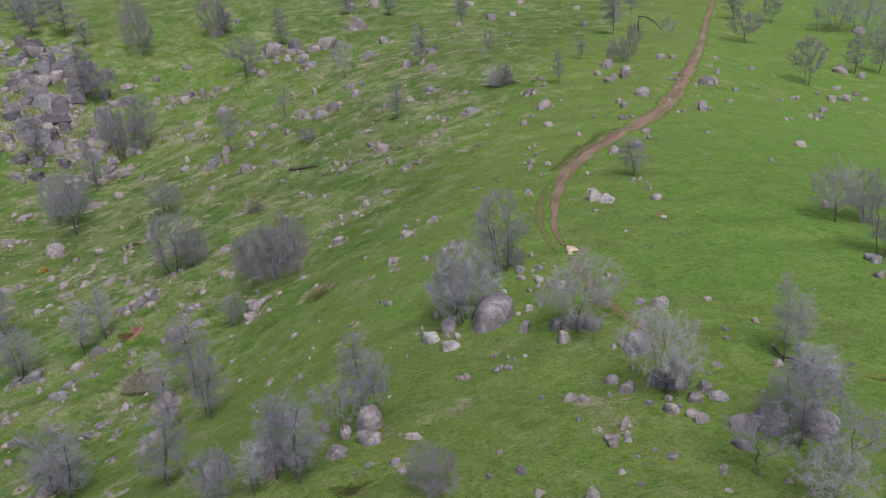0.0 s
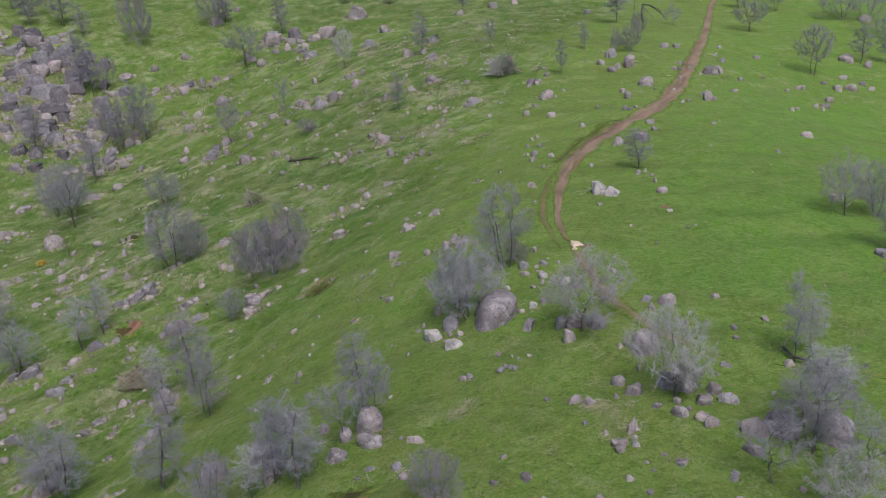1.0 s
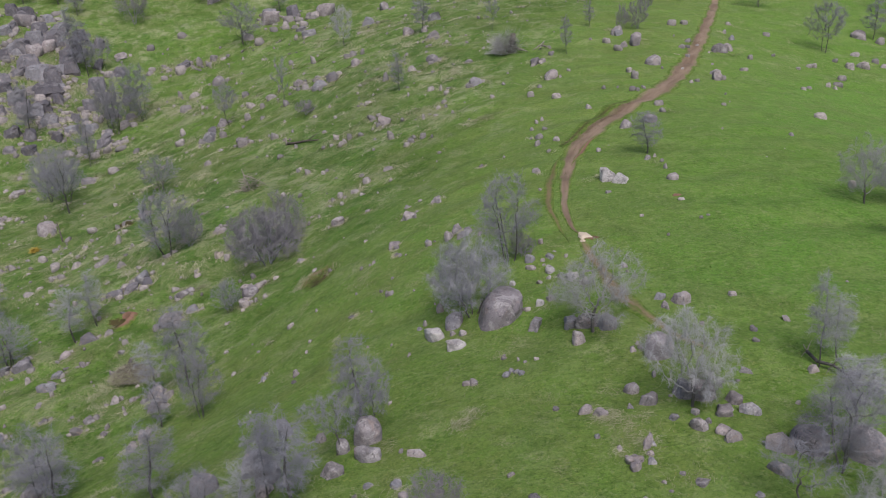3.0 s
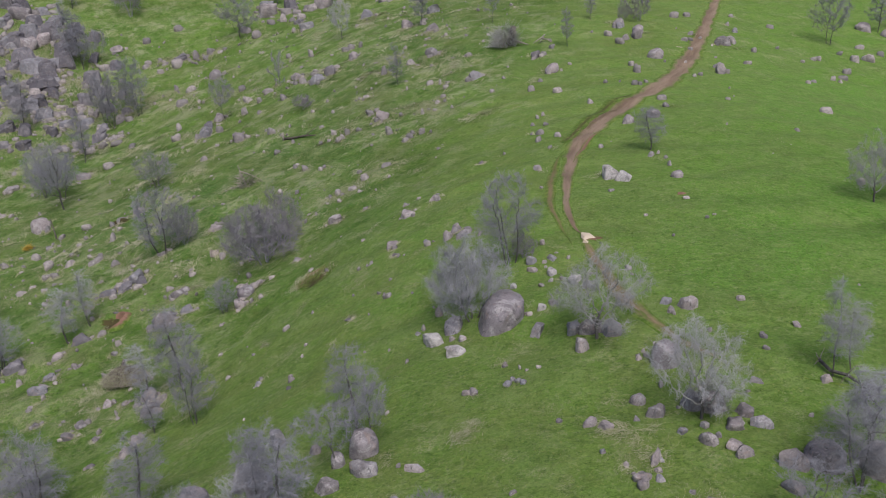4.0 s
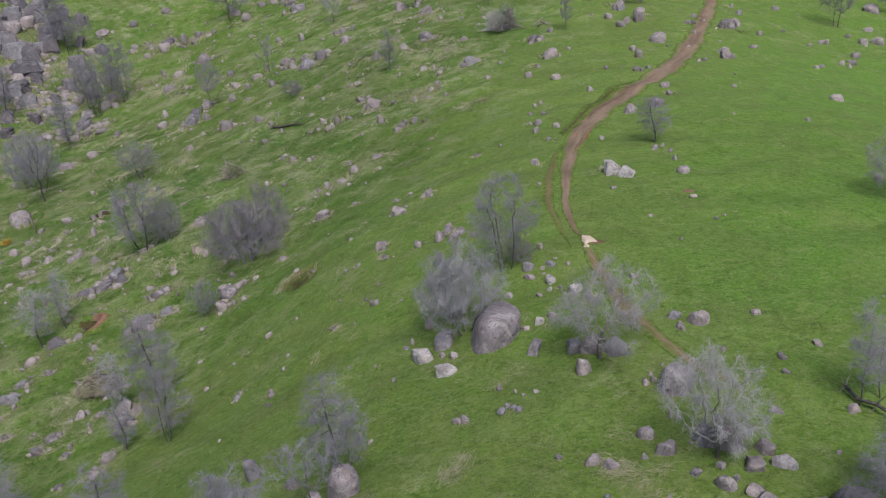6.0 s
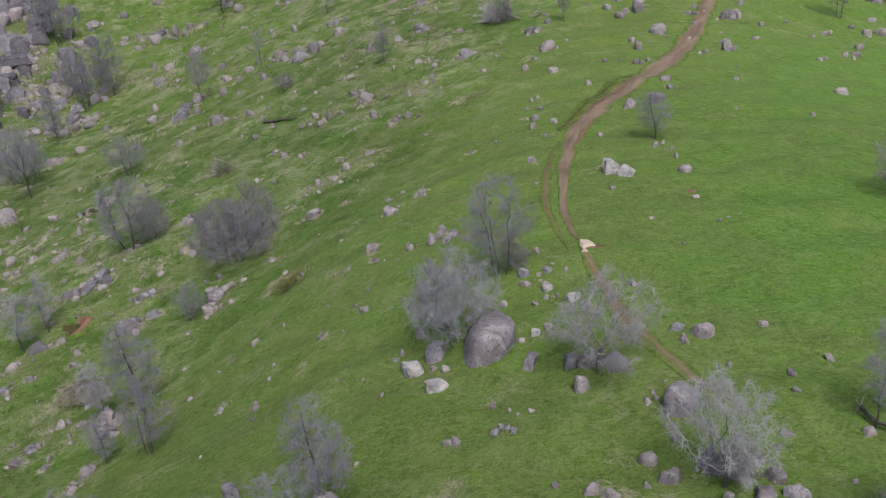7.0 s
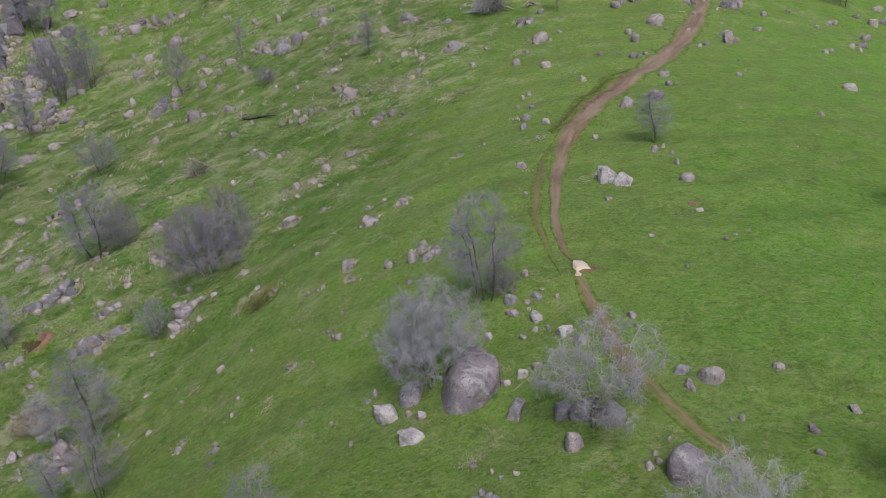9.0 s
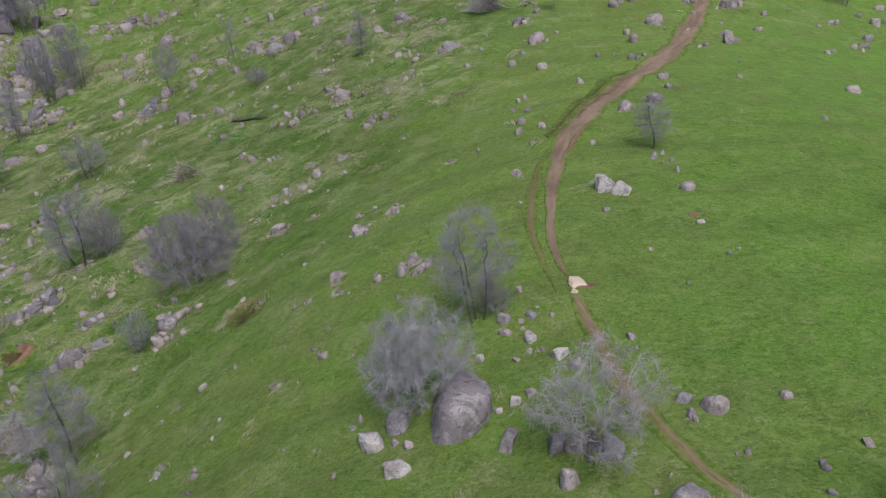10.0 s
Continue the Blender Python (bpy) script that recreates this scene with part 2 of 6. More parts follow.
STRAW = blade_material("straw", (0.190, 0.196, 0.105), (0.315, 0.305, 0.205), (0.165, 0.190, 0.075))
GREEN = blade_material("green_blades", (0.085, 0.150, 0.022), (0.150, 0.205, 0.050), (0.105, 0.160, 0.032))


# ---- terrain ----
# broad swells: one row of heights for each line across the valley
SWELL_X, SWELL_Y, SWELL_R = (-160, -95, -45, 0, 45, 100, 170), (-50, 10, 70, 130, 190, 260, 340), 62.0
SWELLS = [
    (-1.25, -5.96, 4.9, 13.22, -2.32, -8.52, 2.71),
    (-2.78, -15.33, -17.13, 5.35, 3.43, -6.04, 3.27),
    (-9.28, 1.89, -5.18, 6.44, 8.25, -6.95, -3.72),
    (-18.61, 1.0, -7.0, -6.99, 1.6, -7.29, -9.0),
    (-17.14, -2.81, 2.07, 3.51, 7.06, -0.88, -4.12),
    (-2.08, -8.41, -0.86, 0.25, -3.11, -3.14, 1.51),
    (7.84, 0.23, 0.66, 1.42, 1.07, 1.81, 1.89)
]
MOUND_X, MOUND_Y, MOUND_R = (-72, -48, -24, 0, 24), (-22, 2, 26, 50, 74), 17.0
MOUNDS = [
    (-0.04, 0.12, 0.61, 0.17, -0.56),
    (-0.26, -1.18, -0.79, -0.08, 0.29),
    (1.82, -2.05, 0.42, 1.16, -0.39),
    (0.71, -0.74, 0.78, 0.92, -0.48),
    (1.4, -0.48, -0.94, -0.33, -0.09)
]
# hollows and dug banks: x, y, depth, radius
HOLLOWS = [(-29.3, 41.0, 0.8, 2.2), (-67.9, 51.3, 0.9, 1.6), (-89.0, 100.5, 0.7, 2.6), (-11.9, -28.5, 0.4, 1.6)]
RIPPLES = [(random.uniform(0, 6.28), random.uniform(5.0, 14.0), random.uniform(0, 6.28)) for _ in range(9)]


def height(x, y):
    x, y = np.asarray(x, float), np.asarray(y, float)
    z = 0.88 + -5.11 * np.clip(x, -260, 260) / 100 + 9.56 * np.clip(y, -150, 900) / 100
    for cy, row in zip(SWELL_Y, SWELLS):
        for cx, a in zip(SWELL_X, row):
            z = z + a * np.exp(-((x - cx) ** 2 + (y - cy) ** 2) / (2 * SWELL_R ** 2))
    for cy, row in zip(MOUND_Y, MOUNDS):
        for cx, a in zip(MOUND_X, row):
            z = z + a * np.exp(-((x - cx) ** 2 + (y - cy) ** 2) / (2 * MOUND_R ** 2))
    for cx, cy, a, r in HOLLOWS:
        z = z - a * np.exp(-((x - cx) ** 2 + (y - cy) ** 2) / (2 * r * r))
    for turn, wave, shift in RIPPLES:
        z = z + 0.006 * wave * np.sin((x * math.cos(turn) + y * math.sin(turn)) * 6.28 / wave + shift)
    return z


def ground_z(x, y):
    return float(height(x, y))


def mesh_from(name, verts, faces, material, smooth=True):
    me = bpy.data.meshes.new(name)
    me.from_pydata([tuple(v) for v in np.asarray(verts).tolist()], [], [tuple(f) for f in faces])
    me.materials.append(material)
    if smooth:
        me.polygons.foreach_set("use_smooth", [True] * len(me.polygons))
    me.update()
    return me


def set_cover(me, values, lane=None):
    """How bare the ground is, and the grain of its wear: x across, y along."""
    if lane is None:
        lane = np.array([q.co[:] for q in me.vertices])
    me.attributes.new("lane", "FLOAT_VECTOR", "POINT").data.foreach_set("vector", np.asarray(lane, np.float32).ravel())
    me.attributes.new("cover", "FLOAT", "POINT").data.foreach_set("value", np.asarray(values, np.float32).ravel())
    return me


def sheet(name, X, Y, Z, material):
    ny, nx = X.shape
    i = np.arange(ny * nx).reshape(ny, nx)
    faces = np.stack((i[:-1, :-1], i[:-1, 1:], i[1:, 1:], i[1:, :-1]), -1).reshape(-1, 4)
    return mesh_from(name, np.stack((X, Y, Z), -1).reshape(-1, 3), faces.tolist(), material)


def spread(a, b, step, reach):
    mid = np.arange(a, b + step / 2, step)
    out = step * np.cumsum(1.18 ** np.arange(1, 60))
    out = out[out < reach]
    return np.concatenate((a - out[::-1], mid, mid[-1] + out))


def lattice(x, y, cell, seed):
    """Smooth random heights from 0 to 1 on a square lattice."""
    grid = np.random.default_rng(seed).uniform(0, 1, (512, 512))
    u, v = np.asarray(x, float) / cell, np.asarray(y, float) / cell
    i, j = np.floor(u).astype(int), np.floor(v).astype(int)
    a, b = u - i, v - j
    a, b = a * a * (3 - 2 * a), b * b * (3 - 2 * b)
    g = lambda p, q: grid[p % 512, q % 512]
    return (g(i, j) * (1 - a) + g(i + 1, j) * a) * (1 - b) + (g(i, j + 1) * (1 - a) + g(i + 1, j + 1) * a) * b


def tussocks(x, y):
    """How far the ground rises into grass hummocks, 0 to 1."""
    wx, wy = x + 2.2 * (lattice(x, y, 4.0, 1) - 0.5), y + 2.2 * (lattice(x, y, 4.0, 2) - 0.5)
    fine = 0.60 * lattice(wx, wy, 2.1, 3) + 0.15 * lattice(wx, wy, 1.2, 4) + 0.25 * lattice(wx, wy, 6.5, 5)
    return np.clip((fine - 0.28) / 0.46, 0, 1)


def dryness(x, y):
    side = x - 0.37 * y + 26 * (lattice(x, y, 45.0, 6) - 0.5)
    return np.clip((-30 - side) / 38, 0, 1)


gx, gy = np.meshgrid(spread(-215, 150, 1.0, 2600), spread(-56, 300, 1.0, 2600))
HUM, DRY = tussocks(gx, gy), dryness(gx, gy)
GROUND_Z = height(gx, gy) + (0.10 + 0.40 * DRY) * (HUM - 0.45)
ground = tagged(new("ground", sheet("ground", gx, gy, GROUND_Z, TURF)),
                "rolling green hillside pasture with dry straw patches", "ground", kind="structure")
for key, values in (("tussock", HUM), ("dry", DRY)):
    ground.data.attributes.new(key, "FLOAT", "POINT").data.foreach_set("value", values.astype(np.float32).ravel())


def turf_z(x, y):
    """The height of the ground's own mesh."""
    xs, ys = gx[0], gy[:, 0]
    zs = GROUND_Z
    i = np.clip(np.searchsorted(xs, x) - 1, 0, len(xs) - 2)
    j = np.clip(np.searchsorted(ys, y) - 1, 0, len(ys) - 2)
    a, b = (x - xs[i]) / (xs[i + 1] - xs[i]), (y - ys[j]) / (ys[j + 1] - ys[j])
    return (zs[j, i] * (1 - a) + zs[j, i + 1] * a) * (1 - b) + (zs[j + 1, i] * (1 - a) + zs[j + 1, i + 1] * a) * b


def smooth_line(points, step):
    """A soft curve through the points, as x and y at every step."""
    p = np.array(points, float)
    p = np.vstack((2 * p[0] - p[1], p, 2 * p[-1] - p[-2]))
    out = []
    for a, b, c, d in zip(p[:-3], p[1:-2], p[2:-1], p[3:]):
        n = max(2, int(np.hypot(*(c - b)) / step))
        for k in range(n):
            t = k / n
            out.append(0.5 * (2 * b + (c - a) * t + (2 * a - 5 * b + 4 * c - d) * t * t + (3 * b - 3 * c + d - a) * t ** 3))
    return np.array(out)


def dirt_strip(name, points, widths, label, ruts=0.0, lift=0.10, material=None, seed=3, ends=4.0, solid=1.25):
    rng = np.random.default_rng(seed)
    line = smooth_line(points, 0.45)
    n = len(line)
    tang = np.gradient(line, axis=0)
    tang /= np.linalg.norm(tang, axis=1)[:, None]
    side = np.stack((tang[:, 1], -tang[:, 0]), 1)
    s = np.arange(n) * 0.45

    def wobble():
        return sum(rng.uniform(0.05, 0.13) * np.sin(s * 6.28 / w + rng.uniform(0, 6.28)) for w in (5.5, 9.0, 15.0, 31.0))
    if len(widths) == len(points):
        at = np.concatenate(((0,), np.cumsum(np.hypot(*np.diff(np.array(points, float), axis=0).T))))
        run = np.concatenate(((0,), np.cumsum(np.hypot(*np.diff(line, axis=0).T))))
        width = np.interp(run / run[-1], at / at[-1], widths)
    else:
        width = np.interp(np.linspace(0, 1, n), np.linspace(0, 1, len(widths)), widths)
    taper = np.clip(np.minimum(s, s[-1] - s) / ends, 0.06, 1)
    left, right = width * taper * (0.58 + 0.5 * wobble()), width * taper * (0.58 + 0.5 * wobble())
    u = np.linspace(-1.25, 1.25, 15)
    off = np.where(u[None] < 0, u[None] * left[:, None], u[None] * right[:, None])
    X, Y = line[:, :1] + side[:, :1] * off, line[:, 1:] + side[:, 1:] * off
    Z = turf_z(X, Y) + (lift - (lift + 0.05) * (np.abs(u) / 1.25) ** 4)[None]
    Z -= ruts * np.exp(-((np.abs(u) - 0.5) / 0.16) ** 2)[None]
    me = set_cover(sheet(name, X, Y, Z, material or DIRT), np.clip(1.25 - np.abs(u), 0, 1.25)[None] * solid * (0.55 + 0.45 * taper)[:, None],
                   np.stack((off * 1.1 + seed, np.broadcast_to(s[:, None] * 0.16, off.shape), off * 0), -1))
    return tagged(new(name, me), label, "dirt track", kind="structure")


def dirt_shade_patch(x, y, rx, ry, turn, material, label, seed, solid=1.5):
    rng = np.random.default_rng(seed)
    a = np.linspace(0, 6.2832, 41)[:-1]
    edge = 1 + sum(rng.uniform(0.04, 0.16) * np.sin(k * a + rng.uniform(0, 6.28)) for k in (2, 3, 5, 8, 11))
    rings = np.array((0.02, 0.3, 0.6, 0.85, 1.0))
    U, V = rings[:, None] * edge * np.cos(a) * rx, rings[:, None] * edge * np.sin(a) * ry
    c, s = math.cos(radians(turn)), math.sin(radians(turn))
    X, Y = x + c * U - s * V, y + s * U + c * V
    Z = turf_z(X, Y) + np.array((0.10, 0.10, 0.09, 0.05, -0.06))[:, None]
    k = len(a)
    faces = [(r * k + i, r * k + (i + 1) % k, (r + 1) * k + (i + 1) % k, (r + 1) * k + i) for r in range(4) for i in range(k)]
    faces.append(tuple(range(k - 1, -1, -1)))
    me = set_cover(mesh_from("dirt_shade_patch", np.stack((X, Y, Z), -1).reshape(-1, 3), faces, material), solid * np.repeat((1.1, 1.0, 0.75, 0.4, 0.05), k))
    return tagged(new("dirt_shade_patch", me),
                  label, "bare earth", kind="structure")


# ---- tracks and bare earth ----
dirt_strip("dirt_track", [(150, 440), (127.7, 385), (109.9, 327), (93.8, 276), (77.9, 221), (66.9, 187), (55.7, 154), (46.4, 129),
                          (36.7, 108), (27.9, 93.5), (20.2, 80), (15.5, 69.6), (13.3, 61.4), (11.7, 52.3), (10.8, 45.3), (10.1, 39.2),
                          (9.5, 33), (9.8, 26.0), (10.8, 20.9)], (2.2, 2.2, 2.3, 2.5, 2.9, 3.4, 3.9, 4.3, 4.2, 4.2, 4.2, 3.7, 2.8, 2.0, 1.5, 1.2, 1.0, 0.8, 0.7), "reddish-brown dirt vehicle track climbing through green pasture", 0.05, ends=5.0)
dirt_strip("dirt_track", [(10.1, 20.5), (10.5, 18.6), (10.9, 15.8), (11.7, 10.9), (12.4, 4.9), (13.8, 0), (15.1, -3.3), (16.3, -6.1),
                          (17.5, -8.3), (19.5, -11.5)], (1.3, 1.4, 1.9, 1.4, 1.3), "narrow worn dirt path running beneath bare oaks", 0.03, 0.09, FOOTPATH, seed=5, solid=0.85)
dirt_strip("dirt_track", [(12.4, 65), (11, 61.2), (9.1, 51), (8, 42.2), (7.5, 34.6), (7.8, 29.5), (8.5, 23.4), (8.9, 18)], (1.2, 1.3, 0.7),
           "faint grassy second wheel rut beside the dirt track", 0.0, 0.07, RUT, seed=7, solid=0.8, ends=14.0)
dirt_strip("dirt_track", [(25, -13.4), (28, -14.2), (31.6, -14.5), (36, -15), (44, -17)], (0.5, 0.5), "faint worn path in the grass", 0.0, 0.07, RUT, seed=9, solid=0.5)
# the hollow is shallow: this dark sheet puts its shade into colour
dirt_shade_patch(-68.2, 51.0, 2.6, 2.0, 0, DARKDIRT_SHADE, "dark sheet painted as the shade in a dug-out hollow's mouth", 11)
dirt_shade_patch(-29.0, 41.0, 3.0, 3.2, 0, DARKDIRT_SHADE, "dark brown hollow in the grass", 2, 0.8)
dirt_shade_patch(-29.6, 44.2, 2.2, 0.7, 12, REDDIRT, "crumbled reddish earth rim of a hollow", 21, 0.8)
# shade of the overhung hole between the stones, laid on as a dark sheet
dirt_shade_patch(-89.0, 100.3, 2.4, 1.3, 30, DARKDIRT_SHADE, "dark sheet painted as shade in a hollow between stones", 3)
dirt_shade_patch(-11.9, -28.0, 2.2, 1.5, 10, DARKDIRT_SHADE, "dark bare wet earth patch in the grass", 4, 0.8)
dirt_shade_patch(-11.4, -29.2, 1.2, 0.3, 10, REDDIRT, "thin reddish earth rim in the grass", 14)
dirt_shade_patch(25.5, 35.0, 0.8, 0.5, 0, REDDIRT, "small bare reddish earth patch in the meadow", 5)
dirt_shade_patch(11.6, 19.9, 1.1, 0.9, 15, REDDIRT, "trampled bare earth around a pale slab", 6)
dirt_strip("dirt_track", [(12.2, 67), (13.2, 71), (17.6, 81.5), (25.2, 95.2), (30.5, 103.5)], (1.6, 2.2, 1.8), "eroded dark grassy bank along the dirt track", 0.0, 0.14, DARKDIRT_SHADE, seed=15, solid=0.62)
dirt_strip("dirt_track", [(12.6, 55), (14.4, 61), (17.0, 68.6), (19.8, 74)], (0.5, 0.9, 0.5), "low red earth cut beside the dirt track", 0.0, 0.15, REDDIRT, seed=16, solid=1.0)
dirt_shade_patch(36.0, -15.8, 2.6, 0.5, -8, DARKDIRT_SHADE, "bare dark earth strip in the grass", 9, 0.85)



def earth_bank(x, y, r, high, start, end, material, label, seed):
    """A horseshoe of thrown-up earth, steep inside."""
    rng = np.random.default_rng(seed)
    a = np.radians(np.linspace(start, end, 30))
    fade = np.sin(np.linspace(0, math.pi, 30)) ** 0.5
    wob = 1 + sum(rng.uniform(0.03, 0.09) * np.sin(k * a + rng.uniform(0, 6.28)) for k in (3, 5, 9))
    prof = ((0.55, -0.15), (0.72, 0.30), (0.88, 0.85), (1.02, 1.0), (1.25, 0.55), (1.6, -0.15))
    R = np.array([q[0] for q in prof])[:, None] * wob * r
    X, Y = x + R * np.cos(a), y + R * np.sin(a)
    Z = height(X, Y) + np.array([q[1] for q in prof])[:, None] * high * fade
    me = set_cover(sheet("earth_bank", X, Y, Z, material), 1.9 * np.array((0.7, 1.1, 1.3, 1.0, 0.45, 0.05))[:, None] * fade)
    return tagged(new("earth_bank", me), label, "bare earth", kind="structure")


earth_bank(-68.2, 51.2, 1.9, 1.15, -95, 110, REDDIRT, "dug-out horseshoe bank of bare red earth", 1)
# this bank is coloured dark to carry on the shade painted below it
earth_bank(-89.0, 100.0, 2.3, 1.0, 10, 170, DARKDIRT_SHADE, "dark earth bank that deepens a hollow's painted shade", 2)

# ---- boulders ----
def rock_mesh(seed, rings, cuts, rough, deep, smooth, square=0.78, cracks=0, crest=0.62):
    """A worn granite block of unit size, its foot below the ground."""
    rng = np.random.default_rng(seed)
    bm = bmesh.new()
    bmesh.ops.create_icosphere(bm, subdivisions=rings, radius=1)
    v = np.array([p.co[:] for p in bm.verts])
    faces = [tuple(q.index for q in f.verts) for f in bm.faces]
    bm.free()
    v = np.sign(v) * np.abs(v) ** square
    for _ in range(cuts):
        n = rng.normal(size=3)
        n[2] = abs(n[2]) * 0.8
        n /= np.linalg.norm(n)
        over = np.maximum(0, v @ n - rng.uniform(*deep))
        v = v - 0.9 * over[:, None] * n
    for _ in range(cracks):  # joints that run through the block
        n = rng.normal(size=3)
        n /= np.linalg.norm(n)
        gap = np.abs(v @ n - rng.uniform(-0.45, 0.45) + 0.06 * np.sin(v @ rng.normal(size=3) * 5))
        v = v * (1 - rng.uniform(0.06, 0.14) * np.exp(-(gap / 0.07) ** 2))[:, None]
    for k in range(4):
        f = (1.3, 2.6, 5.5, 9.0)[k]
        q = rng.normal(size=(4, 3)) * f
        ph = rng.uniform(0, 6.28, 4)
        v = v * (1 + rough / f * np.sin(v @ q.T + ph).sum(1))[:, None]
    v[:, 0] += v[:, 2] * rng.uniform(-0.35, 0.35) + v[:, 1] * rng.uniform(-0.3, 0.3)
    v -= (v.max(0) + v.min(0)) / 2
    v /= (v.max(0) - v.min(0))
    tall = np.sign(v[:, 2]) * np.abs(2 * v[:, 2]) ** crest
    v[:, 2] = tall * 0.86 + 0.14
    return mesh_from("boulder", v, faces, GRANITE, smooth)


ROCKS = [rock_mesh(i, 3, 8 + i % 5, 0.06 + 0.02 * (i % 3), (0.34, 0.78), False, 0.84) for i in range(14)]
BIG_ROCKS = [rock_mesh(40 + i, 4, 7 + i % 4, 0.12, (0.48, 0.84), True, 0.80, 3) for i in range(8)]
DOME = rock_mesh(214, 5, 5, 0.05, (0.80, 0.96), True, 0.97, 0, 0.60)
BLOCK = rock_mesh(301, 4, 9, 0.08, (0.45, 0.75), True, 0.70, 2, 0.8)
BLOCK.materials[0] = WHITISH
EGG = rock_mesh(323, 4, 3, 0.04, (0.80, 0.95), True, 0.98)
MID_ROCKS = [rock_mesh(90 + i, 3, 6 + i % 4, 0.13, (0.40, 0.80), i % 3 > 0, 0.80, 2) for i in range(10)]
LEDGES = [rock_mesh(400 + i, 3, 10, 0.17, (0.42, 0.78), False, 0.70, 5) for i in range(7)]
for me in LEDGES:
    me.materials[0] = LEDGE
SLABS = [rock_mesh(360 + i, 4, 7, 0.08, (0.45, 0.80), True, 0.78, 2, 0.5) for i in range(3)]
for me in SLABS:
    me.materials[0] = WHITISH
PALES = [rock_mesh(340 + i, 3, 5 + i, 0.08, (0.5, 0.85), True, 0.86) for i in range(4)]
for me in (DOME, EGG):
    me.materials[0] = PALE
for me in PALES:
    me.materials[0] = WHITISH
PLACED = []
# small and far stones, too many to count
STONES = []


def stone(x, y, w, h):
    STONES.append((x, y, w, h))


rock_rng = random.Random(11)


def boulder(x, y, w, h, depth=0.0, turn=None, shape=None, lean=(0, 0), label="", sink=0.0):
    away = math.hypot(x, y + 60)
    if turn is None and not label and away > 130 and w < 0.0165 * away:
        return stone(x, y, w, min(h, 0.5 * w))
    big = w > 2.2
    pool = BIG_ROCKS if big and away < 140 else MID_ROCKS if w > 0.95 else ROCKS
    k = rock_rng.randrange(len(pool)) if shape is None else shape
    ob = new("boulder", pool[k % len(pool)])
    d = depth or w * rock_rng.uniform(0.72, 1.05)
    h = min(h, 0.50 * w) if turn is None else h
    a = rock_rng.uniform(0, 360) if turn is None else turn
    if turn is None and rock_rng.random() < 0.5:
        w, d = (w + d) / 2, (w + d) / 2
    ob.matrix_world = pose(x, y, ground_z(x, y) - sink, lean[0], lean[1], a) @ Matrix.Diagonal((w, d, h, 1))
    if not label:
        label = ("large weathered grey granite boulder in the grass" if big else
                 "weathered grey-pink granite boulder among dry grass" if w > 1.0 else "small grey-pink granite stone in the grass")
    tagged(ob, label, "boulder", "granite boulders on the hillside")
    PLACED.append((x, y, w))
    return ob


# the knoll with the largest boulder and the stones round it
def shaped(ob, me):
    ob.data = me


shaped(boulder(-0.3, 3.6, 5.3, 3.0, 6.4, 24, 0, (0, 5), "huge rounded grey granite boulder with pale patches beside an oak"), DOME)
shaped(boulder(3.4, -0.7, 1.5, 1.0, 2.7, -25, 3, (-8, 8), "tilted pale granite slab beside the huge boulder"), SLABS[0])
shaped(boulder(-7.4, 3.3, 2.8, 1.2, 2.3, -10, 2, (0, -8), "cracked pale granite boulder with grass at its foot"), SLABS[1])
shaped(boulder(-4.8, -1.3, 2.2, 0.9, 1.9, 10, 4, (0, 0), "flat-topped pale boulder ringed with dry grass"), SLABS[2])
shaped(boulder(-42.5, 47.6, 3.0, 1.6, 2.1, 35, 2, (0, -10), "pale rounded granite boulder beside a small bare tree"), EGG)
boulder(-42.9, 44.9, 1.7, 1.2, 1.6, 10, 1, (0, 0), "dark granite boulder at the foot of a pale one")
shaped(boulder(-5.1, 4.8, 2.8, 1.2, 2.4, 40, 5, (0, 0), "grey granite boulder under bare oak twigs"), PALES[0])
boulder(-4.2, 1.5, 0.9, 0.6, 0.7, 0, 6, (0, 0))
boulder(-7.1, 9.3, 1.0, 1.2, 0.8, 30, 7, (0, 0))
shaped(boulder(14.2, -10.3, 2.7, 2.1, 2.4, 60, 6, (0, 0), "smooth egg-shaped grey granite boulder"), EGG)
boulder(18.3, -0.2, 2.1, 1.2, 1.7, 0, 3, (0, 0), "pale ridged granite boulder on open grass")
boulder(16.5, 1.2, 1.1, 0.6, 0.9, 40, 4, (0, 0))
shaped(boulder(-11.9, -17.4, 2.4, 2.3, 2.4, 30, 1, (0, 4), "tall smooth granite boulder under a bare tree"), EGG)
boulder(-11.4, -20.9, 2.4, 1.1, 1.7, 0, 2, (0, 0), "cracked grey granite boulder before a taller one")
shaped(boulder(-13.9, -18.7, 1.2, 1.3, 1.1, 0, 3), EGG)
boulder(-14.2, -22.2, 2.0, 0.9, 1.4, 20, 4)
boulder(-7.2, -21.6, 1.8, 0.5, 0.9, -10, 6, (0, 0), "low flat granite stone in the grass")
boulder(-17.1, -13.8, 1.3, 0.9, 1.0, 0, 2)
boulder(-21.3, -10.7, 1.5, 1.9, 1.3, 0, 5)
shaped(boulder(-27.3, -17.4, 2.7, 1.9, 2.3, 10, 0, (0, 0), "rounded grey granite boulder below bare trees"), EGG)
shaped(boulder(-22.6, -16.3, 2.7, 2.1, 2.3, 50, 0, (0, 6), "rounded pale granite boulder among bare twigs"), EGG)
shaped(boulder(-20.3, -20.1, 2.5, 2.0, 2.1, 90, 0, (0, 0), "rounded pale granite boulder among bare twigs"), EGG)
